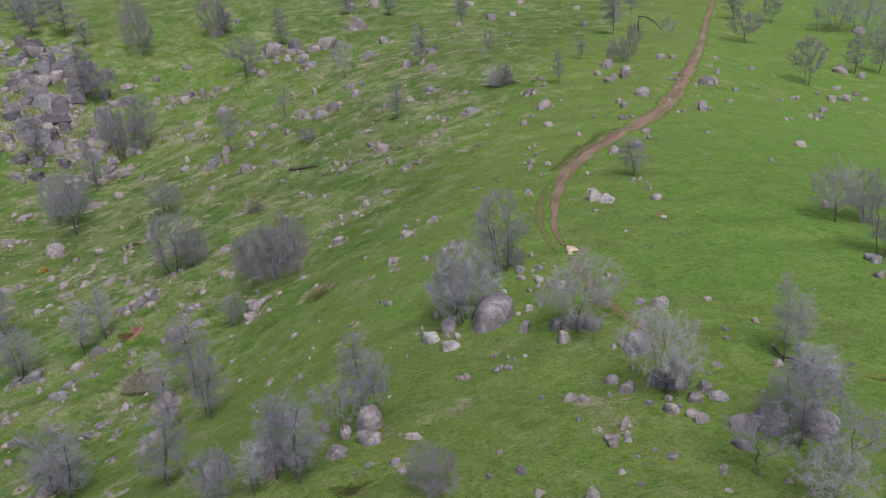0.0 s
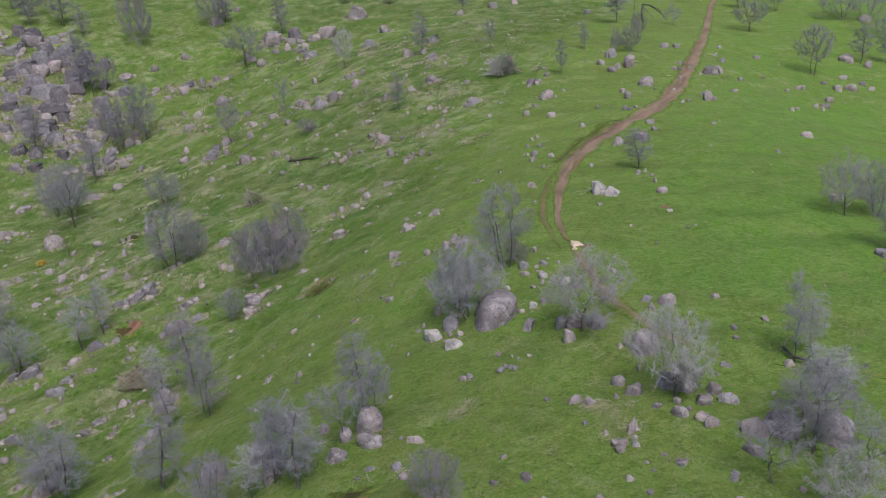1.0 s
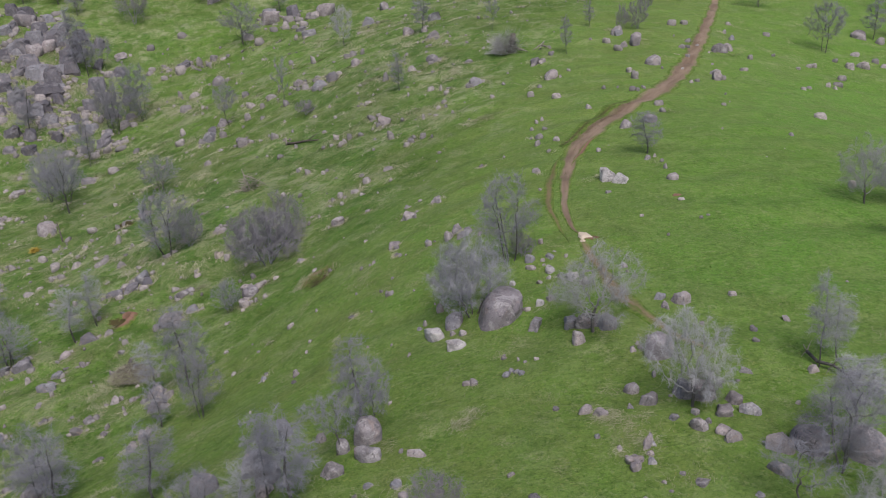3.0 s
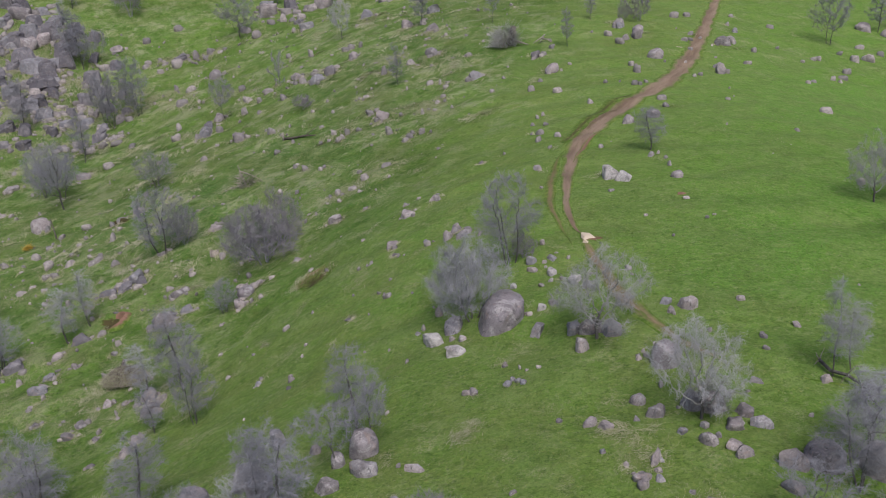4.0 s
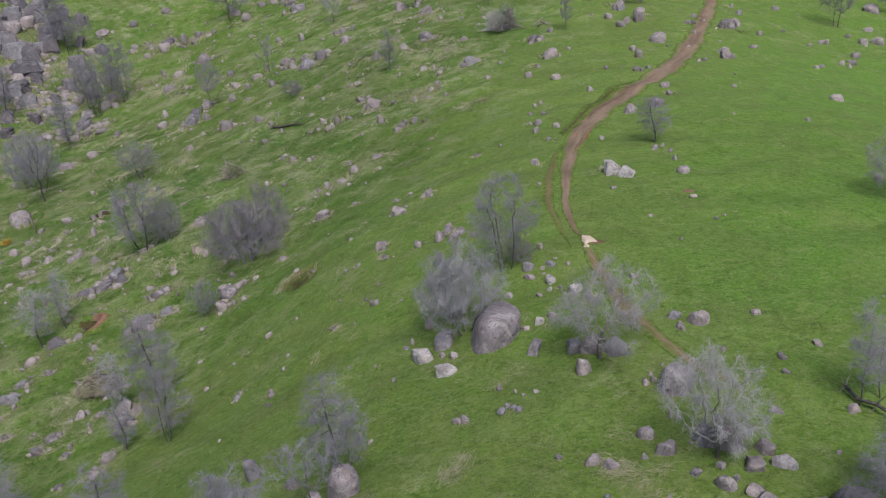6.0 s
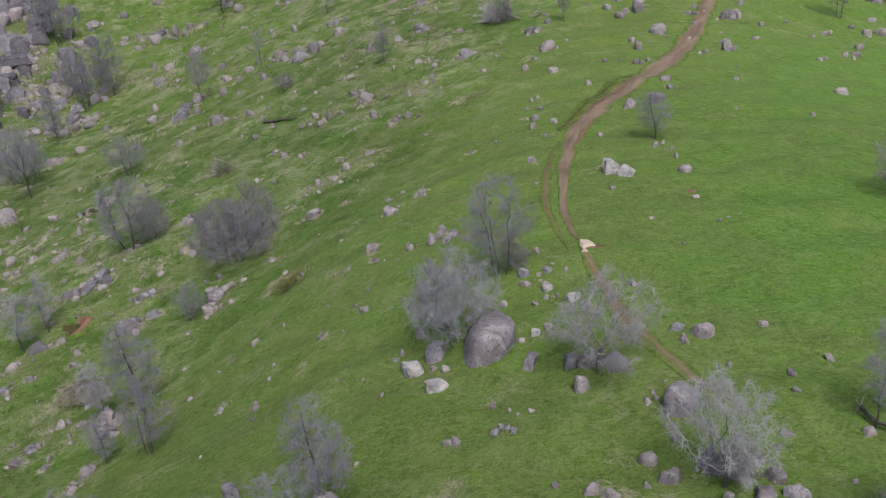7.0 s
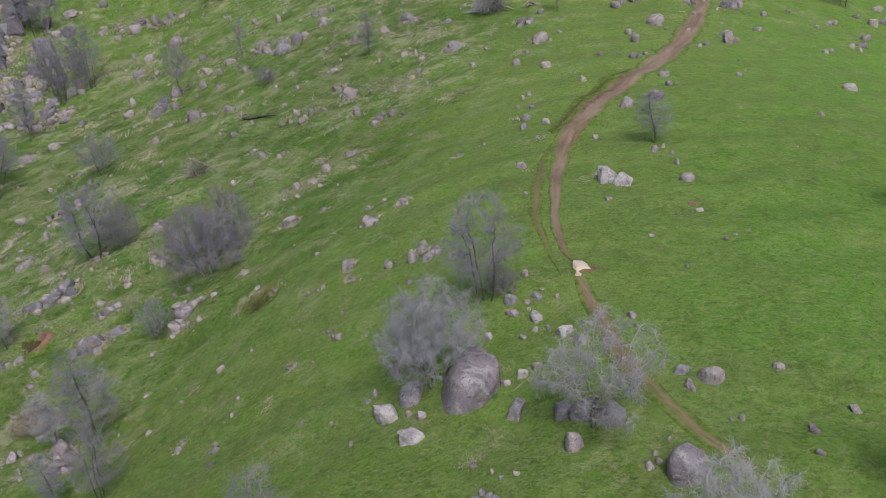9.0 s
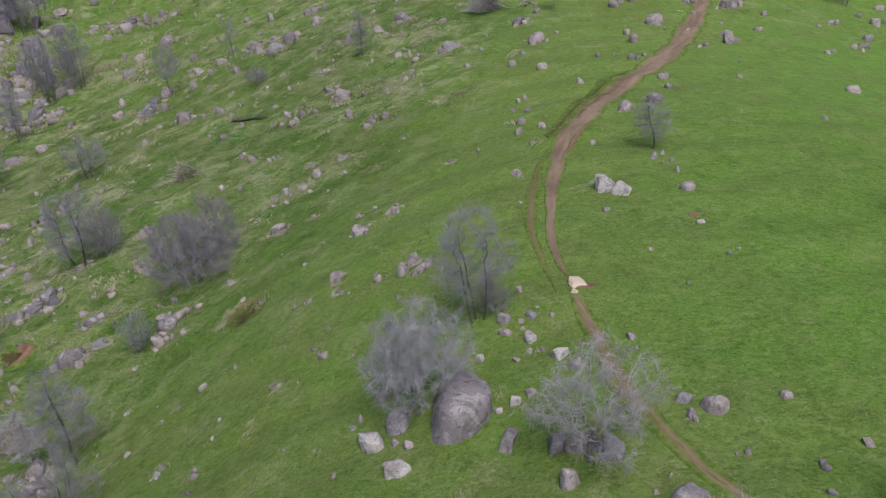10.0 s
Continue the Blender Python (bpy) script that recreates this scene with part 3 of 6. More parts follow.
# the slope towards the gully
for lx, ly, lw, lh, lt in ((-74.0, 61.9, 3.6, 1.1, 20), (-71.2, 63.1, 3.5, 1.4, 35), (-68.4, 64.3, 3.0, 1.2, 10)):
    shaped(boulder(lx, ly, lw, lh, 2.0, lt, 5, (0, -4), "broken low granite ledge with dry grass below"), LEDGES[lt % 7])
shaped(boulder(-71.2, 45.6, 4.6, 1.7, 2.8, 5, 3, (0, 0), "broad dark granite boulder under slender oaks"), LEDGES[2])
shaped(boulder(-80.7, 40.1, 3.6, 1.7, 2.6, 20, 6, (0, 0), "dark grey granite boulder on the slope"), LEDGES[4])
for bx, by, bw, bh, bt, bk in ((-84.5, 40.0, 2.3, 1.2, 0, 1), (-71.4, 30.4, 2.9, 1.4, 30, 2), (-72.4, 35.5, 2.1, 1.1, 60, 3), (-57.4, 24.2, 2.0, 0.9, 0, 4),
                               (-59.5, 17.1, 2.3, 1.0, 20, 7), (-59.1, 19.5, 1.9, 0.6, 0, 8), (-46.6, 10.0, 2.1, 1.0, 50, 9), (-46.7, 7.3, 1.5, 0.8, 10, 1),
                               (-51.4, 7.1, 1.3, 0.5, 30, 2), (-57.2, 55.5, 3.4, 1.4, 15, 4), (-53.7, 48.5, 2.7, 1.5, 40, 0), (-43.0, 48.7, 3.1, 1.8, 20, 7),
                               (-42.5, 43.6, 2.0, 1.4, 0, 5), (-56.6, 46.3, 3.8, 2.0, 60, 2), (-50.3, 23.0, 2.8, 1.7, 0, 6)):
    boulder(bx, by, bw, bh, bw * 0.75, bt, bk)
shaped(boulder(17.1, 44.4, 3.1, 2.0, 2.5, 15, 5, (0, -3), "tall upright granite boulder in the meadow"), BLOCK)
shaped(boulder(19.0, 43.0, 2.9, 1.2, 2.3, -30, 6, (0, 6), "leaning granite boulder against a taller one"), BLOCK)
# under the trees on the lower shoulder
shaped(boulder(25.9, -25.2, 3.0, 1.9, 2.9, -25, 3, (0, 10), "large shadowed granite boulder under fallen limbs"), EGG)
shaped(boulder(22.2, -24.8, 2.6, 1.6, 2.6, 20, 5, (0, 0), "large grey granite boulder under bare twigs"), EGG)
boulder(20.0, -25.2, 2.1, 1.2, 1.8, 0, 6)
boulder(19.2, -27.6, 1.7, 0.7, 1.3, 0, 7)
boulder(14.7, -17.2, 1.7, 1.4, 1.6, 0, 4)
boulder(16.4, -17.3, 2.8, 1.6, 2.3, 30, 7, (0, 0), "grey granite boulder behind an oak trunk")
boulder(10.7, -15.9, 1.5, 0.9, 1.2, 0, 2)
boulder(11.8, -18.3, 1.6, 1.1, 1.3, 30, 3)
boulder(18.5, -18.4, 1.4, 0.9, 1.1, 0, 4)
boulder(17.4, -20.3, 1.8, 0.7, 1.5, 60, 5)
boulder(19.4, -20.1, 1.8, 0.8, 1.4, 0, 6)
boulder(14.9, -22.4, 1.5, 0.9, 1.2, 0, 7)
boulder(16.6, -23.0, 1.6, 0.6, 1.2, 20, 8)
boulder(10.7, -24.2, 1.5, 1.0, 0.7, 70, 3, (0, 14), "upright splinter of granite among dry grass")
boulder(9.4, -26.2, 1.4, 0.6, 1.0, 20, 5)
boulder(6.6, -18.6, 1.4, 0.7, 1.1, 50, 2)
boulder(7.7, -19.5, 1.2, 0.6, 1.0, 10, 4)
boulder(17.0, -24.0, 1.5, 0.8, 1.2, 40, 6)
# round the pale-limbed oak
boulder(7.5, -6.4, 1.6, 1.4, 1.4, 0, 1, (0, 0), "dark upright granite boulder at an oak's foot")
boulder(8.7, -2.7, 2.3, 1.4, 1.9, 40, 2, (0, 0), "grey granite boulder under pale oak limbs")
boulder(10.3, -3.6, 2.1, 1.4, 1.7, 0, 4, (0, 0), "grey granite boulder under pale oak limbs")
boulder(7.0, -2.2, 1.8, 1.2, 1.5, 80, 5)
boulder(26.5, -13.6, 1.2, 0.6, 0.9, 0, 9)
# broken stones upslope of the oak
boulder(-6.9, 31.9, 1.8, 1.1, 1.4, 20, 1)
boulder(-5.2, 30.3, 1.6, 0.9, 1.2, 70, 3)
boulder(-4.2, 31.8, 1.3, 0.7, 1.1, 0, 6)
boulder(-6.1, 34.0, 1.8, 1.3, 1.3, 40, 9)
# the row of pale round stones behind
for k, (wx, wy, ww, wh) in enumerate(((3.8, 16.3, 1.5, 0.9), (5.4, 20.8, 0.8, 0.7), (6.3, 16.3, 1.25, 0.45), (6.9, 17.2, 0.5, 0.2), (3.9, 14.6, 1.5, 0.5),
                                       (6.0, 13.0, 1.3, 0.8), (8.2, 9.3, 1.45, 0.9), (4.6, 10.0, 0.8, 0.45), (5.7, 10.9, 0.8, 0.55), (5.4, 14.7, 0.5, 0.25),
                                       (8.2, 15.7, 0.45, 0.4), (1.5, 11.5, 1.1, 0.55), (4.2, 3.7, 1.25, 0.8), (5.5, 4.6, 1.2, 0.55), (9.3, 7.4, 1.3, 0.6))):
    pale = boulder(wx, wy, ww, wh, ww * (0.8 + 0.05 * (k % 4)), 50 * wx, 3 * k, (0, 0), "pale rounded granite stone on the knoll", 0.05)
    if k % 3 != 1:
        shaped(pale, PALES[k % len(PALES)])
for sx, sy, sw, sd, st, text in ((11.0, 20.6, 2.2, 2.6, 12, "flat cream-coloured stone slab beside the track"),
                                 (10.55, 18.6, 0.9, 0.6, -30, "small broken piece of a cream stone slab"),
                                 (21.0, -13.6, 1.35, 0.5, -20, "flat white stone slab lying in the grass")):
    slab = boulder(sx, sy, sw, 0.42, sd, st, 4, (0, 0), text)
    slab.data = BLOCK.copy()
    slab.data.materials[0] = CREAM if sx < 15 else WHITISH


def join_stones(name, rows, label):
    rng = np.random.default_rng(8)
    parts = [(np.array([p.co[:] for p in me.vertices]), np.array([q.vertices[:] for q in me.polygons]))
             for me in (rock_mesh(70 + i, 2, 5, 0.08, (0.40, 0.80), True, 0.8) for i in range(8))]
    verts, faces, count = [], [], 0
    for x, y, w, h in rows:
        v, f = parts[rng.integers(8)]
        a = rng.uniform(0, 6.28)
        c, s = math.cos(a), math.sin(a)
        p = v * (w, w * rng.uniform(0.7, 1.0), h)
        verts.append(np.stack((c * p[:, 0] - s * p[:, 1] + x, s * p[:, 0] + c * p[:, 1] + y, p[:, 2] + ground_z(x, y)), 1))
        faces.extend((f + count).tolist())
        count += len(v)
    return tagged(new(name, mesh_from(name, np.concatenate(verts), faces, STONE)), label, "stones", kind="stuff")


def outcrop_fill(x, y, rx, ry, turn, n, big, seed):
    """Tumbled rocks packed over an oval of ground."""
    rng = np.random.default_rng(seed)
    c, s = math.cos(radians(turn)), math.sin(radians(turn))
    for _ in range(n):
        a, r = rng.uniform(0, 6.28), math.sqrt(rng.uniform(0, 1))
        u, v = rx * r * math.cos(a), ry * r * math.sin(a)
        w = big * rng.uniform(0.35, 1.0) ** 1.5
        stone(x + c * u - s * v, y + s * u + c * v, w, w * rng.uniform(0.3, 0.65))


# stones beside the upper track
boulder(63.9, 158.2, 4.9, 2.5, 3.5, 20)
boulder(54.6, 125.6, 3.7, 1.8, 2.6, 61)
boulder(67.2, 163.1, 3.6, 1.8, 2.5, 14)
boulder(40.3, 158.0, 4.5, 2.2, 3.1, 85)
boulder(37.2, 169.3, 3.2, 1.6, 2.3, 62)
boulder(36.7, 155.7, 2.7, 1.4, 1.9, 35)
boulder(55.6, 132.2, 2.5, 1.3, 1.8, 26)
boulder(71.8, 175.4, 2.7, 1.3, 1.9, 70)
# tilted slabs of the far outcrop: x, y, width
for sx, sy, sw in ((-199, 260, 8), (-197, 271, 12), (-185, 251, 13), (-178, 253, 12), (-179, 264, 10), (-168, 244, 13), (-168, 235, 9), (-180, 234, 13),
                   (-182, 229, 9), (-169, 250, 11), (-168, 227, 12), (-167, 219, 12), (-174, 211, 12), (-165, 205, 12), (-182, 218, 9), (-161, 215, 7),
                   (-162, 179, 6), (-176, 202, 7), (-192, 238, 8), (-143, 216, 9), (-136, 204, 8), (-149, 203, 7), (-147, 195, 7), (-130, 181, 8),
                   (-120, 238, 8.5), (-94, 278, 10), (-84, 279, 8), (-76, 257, 6), (-85, 160, 6),
                   (-150, 225, 9), (-155, 240, 8), (-147, 210, 8), (-158, 200, 9), (-150, 190, 7), (-160, 190, 8), (-140, 195, 6), (-132, 190, 5),
                   (-155, 180, 7), (-166, 190, 9), (-145, 235, 7), (-135, 215, 5), (-128, 200, 5), (-170, 260, 10), (-160, 255, 8), (-188, 262, 9), (-205, 275, 10)):
    ledge = boulder(sx, sy, sw * 0.8, sw * rock_rng.uniform(0.32, 0.52), sw * rock_rng.uniform(0.5, 0.7), rock_rng.uniform(-25, 35), None,
            (rock_rng.uniform(-8, 8), rock_rng.uniform(-10, 10)), "huge blue-grey granite slab in the far outcrop")
    shaped(ledge, LEDGES[rock_rng.randrange(7)])
for sx, sy, sw, sh in ((-187.6, 245.4, 10.3, 5.0), (-180.6, 251.9, 8.5, 5.2), (-174.3, 229.2, 10.3, 4.6), (-164.6, 236.2, 10.0, 6.0), (-167.5, 220.0, 13.1, 4.2),
                       (-170.3, 206.9, 10.5, 4.7), (-164.1, 208.6, 9.3, 3.9), (-199.1, 256.8, 6.2, 3.6), (-196.7, 269.5, 8.4, 4.2), (-179.9, 262.2, 7.3, 4.0),
                       (-167.6, 230.8, 4.9, 2.6), (-190.3, 243.9, 6.0, 3.6), (-185.0, 222.8, 6.6, 3.0), (-167.2, 249.7, 6.1, 3.2), (-188.1, 271.1, 5.5, 3.0)):
    shaped(boulder(sx, sy, sw, sh, sw * 0.75, rock_rng.uniform(-20, 40), None, (rock_rng.uniform(-6, 6), rock_rng.uniform(-8, 8)),
                   "massive jointed blue-grey granite block in the far outcrop"), LEDGES[rock_rng.randrange(7)])
outcrop_fill(-178, 226, 19, 36, 12, 150, 3.2, 1)
outcrop_fill(-152, 208, 13, 24, 20, 60, 2.6, 11)
outcrop_fill(-200, 268, 18, 14, 0, 60, 4.0, 2)
outcrop_fill(-148, 200, 9, 12, 30, 45, 4.0, 3)
outcrop_fill(-131, 179, 12, 6, 20, 34, 3.0, 4)
outcrop_fill(-118, 238, 16, 6, 10, 30, 3.0, 5)
outcrop_fill(-87, 272, 14, 10, 0, 26, 4.0, 6)
outcrop_fill(-55, 178, 8, 5, 0, 14, 3.0, 7)
outcrop_fill(-100, 85, 16, 12, 0, 40, 1.4, 8)
outcrop_fill(-70, 62, 14, 10, 0, 26, 1.2, 9)

# stones between the larger boulders
boulder(16.6, -33.3, 0.7, 0.1)
boulder(-4.9, -30.6, 0.8, 0.8)
boulder(17.1, -30.1, 0.6, 0.2)
boulder(-5.1, -26.3, 0.7, 0.3)
boulder(10.7, -25.3, 0.7, 0.4)
boulder(-10.8, -24.7, 0.9, 0.2)
boulder(11.1, -24.1, 0.7, 0.7)
boulder(0.1, -5.7, 0.5, 0.1)
boulder(-57.6, 1.6, 4.0, 1.4)
boulder(2.6, 3.1, 0.5, 0.5)
boulder(-15.5, 6.0, 0.5, 0.3)
boulder(10.7, 10.2, 0.4, 0.2)
boulder(10.2, 10.4, 0.6, 0.2)
boulder(-19.5, 18.2, 0.9, 0.2)
boulder(-2.6, 29.2, 1.0, 0.6)
boulder(-14.9, 33.4, 0.9, 0.4)
boulder(-10.4, 34.1, 0.9, 0.7)
boulder(4.7, 37.1, 0.5, 0.2)
boulder(-44.5, 39.5, 1.0, 0.4)
boulder(6.7, 42.9, 0.6, 0.3)
boulder(-40.6, 50.5, 1.1, 0.6)
boulder(-10.7, 52.7, 1.1, 0.7)
boulder(-34.8, 53.3, 1.3, 0.7)
boulder(-9.8, 54.9, 1.1, 0.2)
boulder(-15.7, 57.4, 1.1, 0.7)
boulder(-24.2, 65.8, 1.2, 0.9)
boulder(-2.7, 67.9, 1.2, 0.6)
boulder(-91.2, 70.2, 1.9, 0.5)
boulder(-96.6, 70.7, 2.4, 0.7)
boulder(-67.4, 73.2, 1.5, 1.0)
boulder(-67.1, 73.4, 1.9, 1.0)
boulder(-36.8, 74.3, 1.0, 1.0)
boulder(-66.4, 75.0, 1.4, 0.8)
boulder(-33.6, 77.6, 1.1, 0.5)
boulder(-83.5, 78.7, 2.2, 1.1)
boulder(-30.8, 79.7, 1.2, 0.7)
boulder(-58.0, 79.9, 3.0, 0.8)
boulder(7.1, 80.0, 0.7, 0.4)
boulder(30.2, 80.4, 2.7, 1.5)
boulder(-42.6, 88.8, 1.4, 0.7)
boulder(-46.9, 91.7, 1.3, 1.0)
boulder(10.2, 92.0, 1.4, 0.8)
boulder(-102.7, 94.0, 1.6, 1.1)
boulder(-86.2, 95.5, 1.6, 1.0)
boulder(-38.1, 98.2, 1.5, 0.8)
boulder(49.1, 98.2, 1.2, 0.7)
boulder(-19.7, 99.3, 1.5, 1.0)
boulder(-18.3, 102.9, 1.5, 0.8)
boulder(-97.7, 102.9, 2.4, 1.4)
boulder(-45.7, 105.1, 0.9, 1.0)
boulder(-85.2, 105.3, 3.1, 1.0)
boulder(-39.7, 114.9, 1.4, 0.9)
boulder(-42.1, 115.5, 1.4, 0.7)
boulder(-53.5, 117.8, 1.9, 1.1)
boulder(11.3, 120.3, 1.4, 0.8)
boulder(-11.7, 120.6, 1.4, 1.0)
boulder(-31.0, 127.1, 2.8, 1.1)
boulder(19.5, 132.3, 1.1, 0.6)
boulder(-11.4, 134.1, 1.3, 0.6)
boulder(88.0, 137.9, 1.5, 1.3)
boulder(4.1, 138.1, 1.0, 0.9)
boulder(-33.7, 140.3, 1.9, 0.8)
boulder(-94.3, 141.7, 1.4, 1.2)
boulder(-49.0, 141.9, 1.4, 0.9)
boulder(57.8, 142.3, 1.0, 0.7)
boulder(91.0, 143.8, 2.2, 1.0)
boulder(13.7, 144.1, 2.1, 1.4)
boulder(-141.5, 146.8, 4.8, 1.2)
boulder(16.5, 150.4, 1.9, 2.0)
boulder(-68.0, 156.8, 2.0, 1.5)
boulder(88.5, 158.1, 1.9, 1.4)
boulder(55.2, 159.8, 1.7, 1.0)
boulder(-96.0, 162.4, 2.1, 1.2)
boulder(80.4, 164.0, 1.4, 1.0)
boulder(-83.1, 166.1, 4.0, 2.6)
boulder(-112.6, 166.6, 2.2, 1.9)
boulder(-63.5, 183.8, 2.4, 2.7)
boulder(56.4, 186.8, 3.3, 1.8)
boulder(60.8, 188.9, 2.6, 1.5)
boulder(-47.7, 195.7, 2.7, 2.5)
boulder(124.9, 196.7, 3.8, 1.9)
boulder(118.6, 199.8, 5.3, 2.2)
boulder(-71.3, 213.0, 2.5, 2.0)
boulder(9.4, 245.4, 2.2, 1.7)
boulder(-76.7, 248.1, 3.2, 2.6)
boulder(-92.1, 250.6, 4.7, 3.0)
boulder(147.2, 252.8, 5.3, 2.4)
boulder(-139.0, 254.4, 3.8, 2.0)
boulder(-98.2, 256.9, 4.7, 4.1)
boulder(-128.9, 264.9, 4.9, 2.2)
boulder(41.3, 266.6, 3.3, 2.3)
boulder(-11.6, 282.1, 4.0, 2.4)
boulder(-124.0, 298.1, 6.3, 3.6)
boulder(13.1, 301.9, 3.6, 3.1)
boulder(43.5, 314.6, 3.7, 2.6)
boulder(-119.0, 315.0, 4.4, 2.7)
boulder(-6.7, 333.1, 5.6, 3.9)
boulder(18.2, 335.2, 3.4, 2.2)
boulder(-68.0, 339.1, 6.9, 5.2)

# stones on the knoll
boulder(6.8, -34.0, 1.4, 1.3)
boulder(22.3, -33.4, 0.7, 0.5)
boulder(3.1, -32.8, 1.1, 0.4)
boulder(10.5, -32.6, 0.6, 0.3)
boulder(21.1, -32.3, 0.6, 0.3)
boulder(16.8, -30.8, 0.7, 0.4)
boulder(9.4, -30.6, 0.8, 0.4)
boulder(-0.5, -30.1, 0.8, 0.3)
boulder(1.8, -29.9, 1.0, 0.7)
boulder(11.3, -29.5, 0.4, 0.2)
boulder(13.6, -28.7, 1.2, 0.4)
boulder(11.0, -28.5, 0.4, 0.2)
boulder(12.5, -27.6, 0.5, 0.4)
boulder(-5.0, -27.5, 0.8, 1.0)
boulder(-7.7, -27.2, 0.9, 0.7)
boulder(9.3, -26.8, 1.2, 0.7)
boulder(0.3, -26.6, 0.7, 0.3)
boulder(10.5, -26.3, 0.8, 1.0)
boulder(-11.8, -25.7, 0.6, 0.5)
boulder(8.9, -25.5, 0.4, 0.3)
boulder(-8.5, -25.5, 1.2, 0.5)
boulder(8.5, -24.5, 0.6, 0.8)
boulder(10.7, -23.9, 0.8, 1.1)
boulder(7.1, -22.8, 0.7, 0.8)
boulder(-19.9, -22.4, 1.9, 1.7)
boulder(15.8, -21.6, 0.6, 0.6)
boulder(13.3, -20.9, 0.9, 0.4)
stone(-8.6, -20.8, 0.4, 0.3)
boulder(15.1, -20.3, 0.8, 0.6)
boulder(7.7, -19.4, 0.9, 0.9)
boulder(10.3, -18.7, 0.6, 0.4)
stone(23.6, -18.6, 0.4, 0.3)
boulder(6.5, -18.4, 1.0, 1.2)
boulder(4.3, -17.5, 0.6, 0.3)
stone(19.9, -14.9, 0.4, 0.2)
stone(13.1, -13.8, 0.5, 0.5)
boulder(-2.9, -10.7, 1.0, 0.8)
boulder(1.7, -10.6, 0.7, 0.3)
boulder(-3.4, -10.5, 1.0, 1.0)
boulder(0.3, -10.4, 1.1, 0.4)
boulder(1.2, -10.1, 0.6, 0.4)
stone(-10.9, -10.1, 0.5, 0.3)
boulder(0.8, -9.7, 0.6, 0.3)
boulder(12.0, -9.6, 0.7, 0.6)
stone(12.7, -9.1, 0.5, 0.5)
boulder(12.0, -8.9, 0.6, 0.5)
stone(2.1, -8.3, 0.4, 0.2)
stone(3.2, -8.2, 0.5, 0.3)
stone(12.7, -8.1, 0.5, 0.4)
stone(1.5, -7.5, 0.4, 0.3)
boulder(23.7, -6.6, 0.8, 0.5)
boulder(0.1, -6.4, 0.6, 0.5)
boulder(23.7, -6.1, 0.7, 0.6)
stone(18.6, -4.8, 0.4, 0.3)
stone(19.4, -4.7, 0.5, 0.4)
boulder(27.7, -3.8, 0.9, 0.8)
stone(16.8, -1.2, 0.6, 0.4)
boulder(16.6, -0.6, 1.1, 0.4)
stone(-10.1, 0.4, 0.5, 0.3)
boulder(23.8, 1.0, 0.9, 0.6)
boulder(-5.4, 2.3, 0.8, 0.6)
stone(2.9, 2.8, 0.6, 0.4)
stone(2.0, 4.4, 0.5, 0.6)
boulder(-9.3, 6.1, 0.8, 0.5)
stone(-8.8, 6.8, 0.7, 0.7)
stone(14.4, 8.6, 0.4, 0.3)
boulder(14.3, 10.4, 1.0, 0.4)
stone(6.9, 10.7, 0.5, 0.4)
boulder(46.9, 10.9, 1.6, 0.8)
stone(5.3, 15.6, 0.6, 0.4)
stone(8.1, 15.7, 0.5, 0.4)
boulder(48.6, 16.3, 2.1, 1.3)
boulder(-14.5, 20.3, 1.3, 0.6)
stone(-15.1, 21.0, 0.7, 0.5)
stone(-16.0, 22.6, 0.6, 0.5)
stone(26.5, 24.9, 0.6, 0.4)
stone(-14.8, 25.6, 0.5, 0.4)
stone(27.6, 25.7, 0.5, 0.3)
stone(-7.1, 26.1, 0.6, 0.5)
stone(19.1, 26.3, 0.5, 0.3)
stone(-20.2, 26.4, 0.5, 0.3)
boulder(-4.4, 31.1, 1.2, 0.9)
stone(-13.5, 31.9, 0.5, 0.3)
stone(-10.0, 32.4, 1.0, 0.6)
stone(-14.3, 32.5, 0.7, 0.5)
stone(25.7, 32.9, 1.0, 0.4)
stone(-10.0, 32.9, 0.7, 0.5)
stone(-7.3, 33.5, 1.0, 0.8)
boulder(-6.0, 33.6, 2.1, 1.5)
stone(-19.2, 34.1, 0.5, 0.4)
stone(-18.7, 34.2, 0.6, 0.5)
stone(-20.7, 34.7, 0.7, 0.5)
boulder(-15.3, 36.0, 1.1, 0.6)
stone(-16.2, 36.3, 0.7, 0.5)
boulder(-15.8, 37.4, 1.6, 0.7)
stone(16.3, 37.8, 1.0, 0.3)
stone(52.0, 40.3, 1.2, 1.0)
boulder(26.4, 42.5, 2.1, 1.0)

# the slope towards the gully
boulder(-41.9, -8.9, 1.0, 0.6)
boulder(-62.2, 4.0, 1.5, 1.1)
boulder(-24.7, 6.1, 0.8, 0.7)
boulder(-25.2, 8.8, 1.1, 0.5)
boulder(-25.6, 10.1, 0.9, 0.6)
boulder(-30.5, 12.1, 0.9, 0.5)
stone(-30.5, 13.3, 0.8, 0.4)
stone(-25.0, 14.1, 0.5, 0.4)
boulder(-54.6, 15.0, 1.1, 0.7)
stone(-55.2, 17.0, 0.9, 0.8)
stone(-25.2, 17.0, 0.5, 0.4)
boulder(-72.5, 18.8, 2.0, 1.3)
stone(-53.6, 19.6, 0.7, 0.5)
boulder(-49.1, 20.0, 2.9, 2.8)
stone(-54.4, 20.9, 0.6, 0.6)
stone(-62.8, 21.8, 0.8, 0.5)
boulder(-67.5, 22.2, 1.4, 0.6)
boulder(-54.0, 23.1, 1.3, 1.1)
boulder(-78.1, 26.3, 1.7, 0.8)
stone(-26.3, 26.9, 0.7, 0.4)
stone(-77.2, 27.7, 1.2, 0.7)
stone(-41.4, 29.2, 0.9, 0.4)
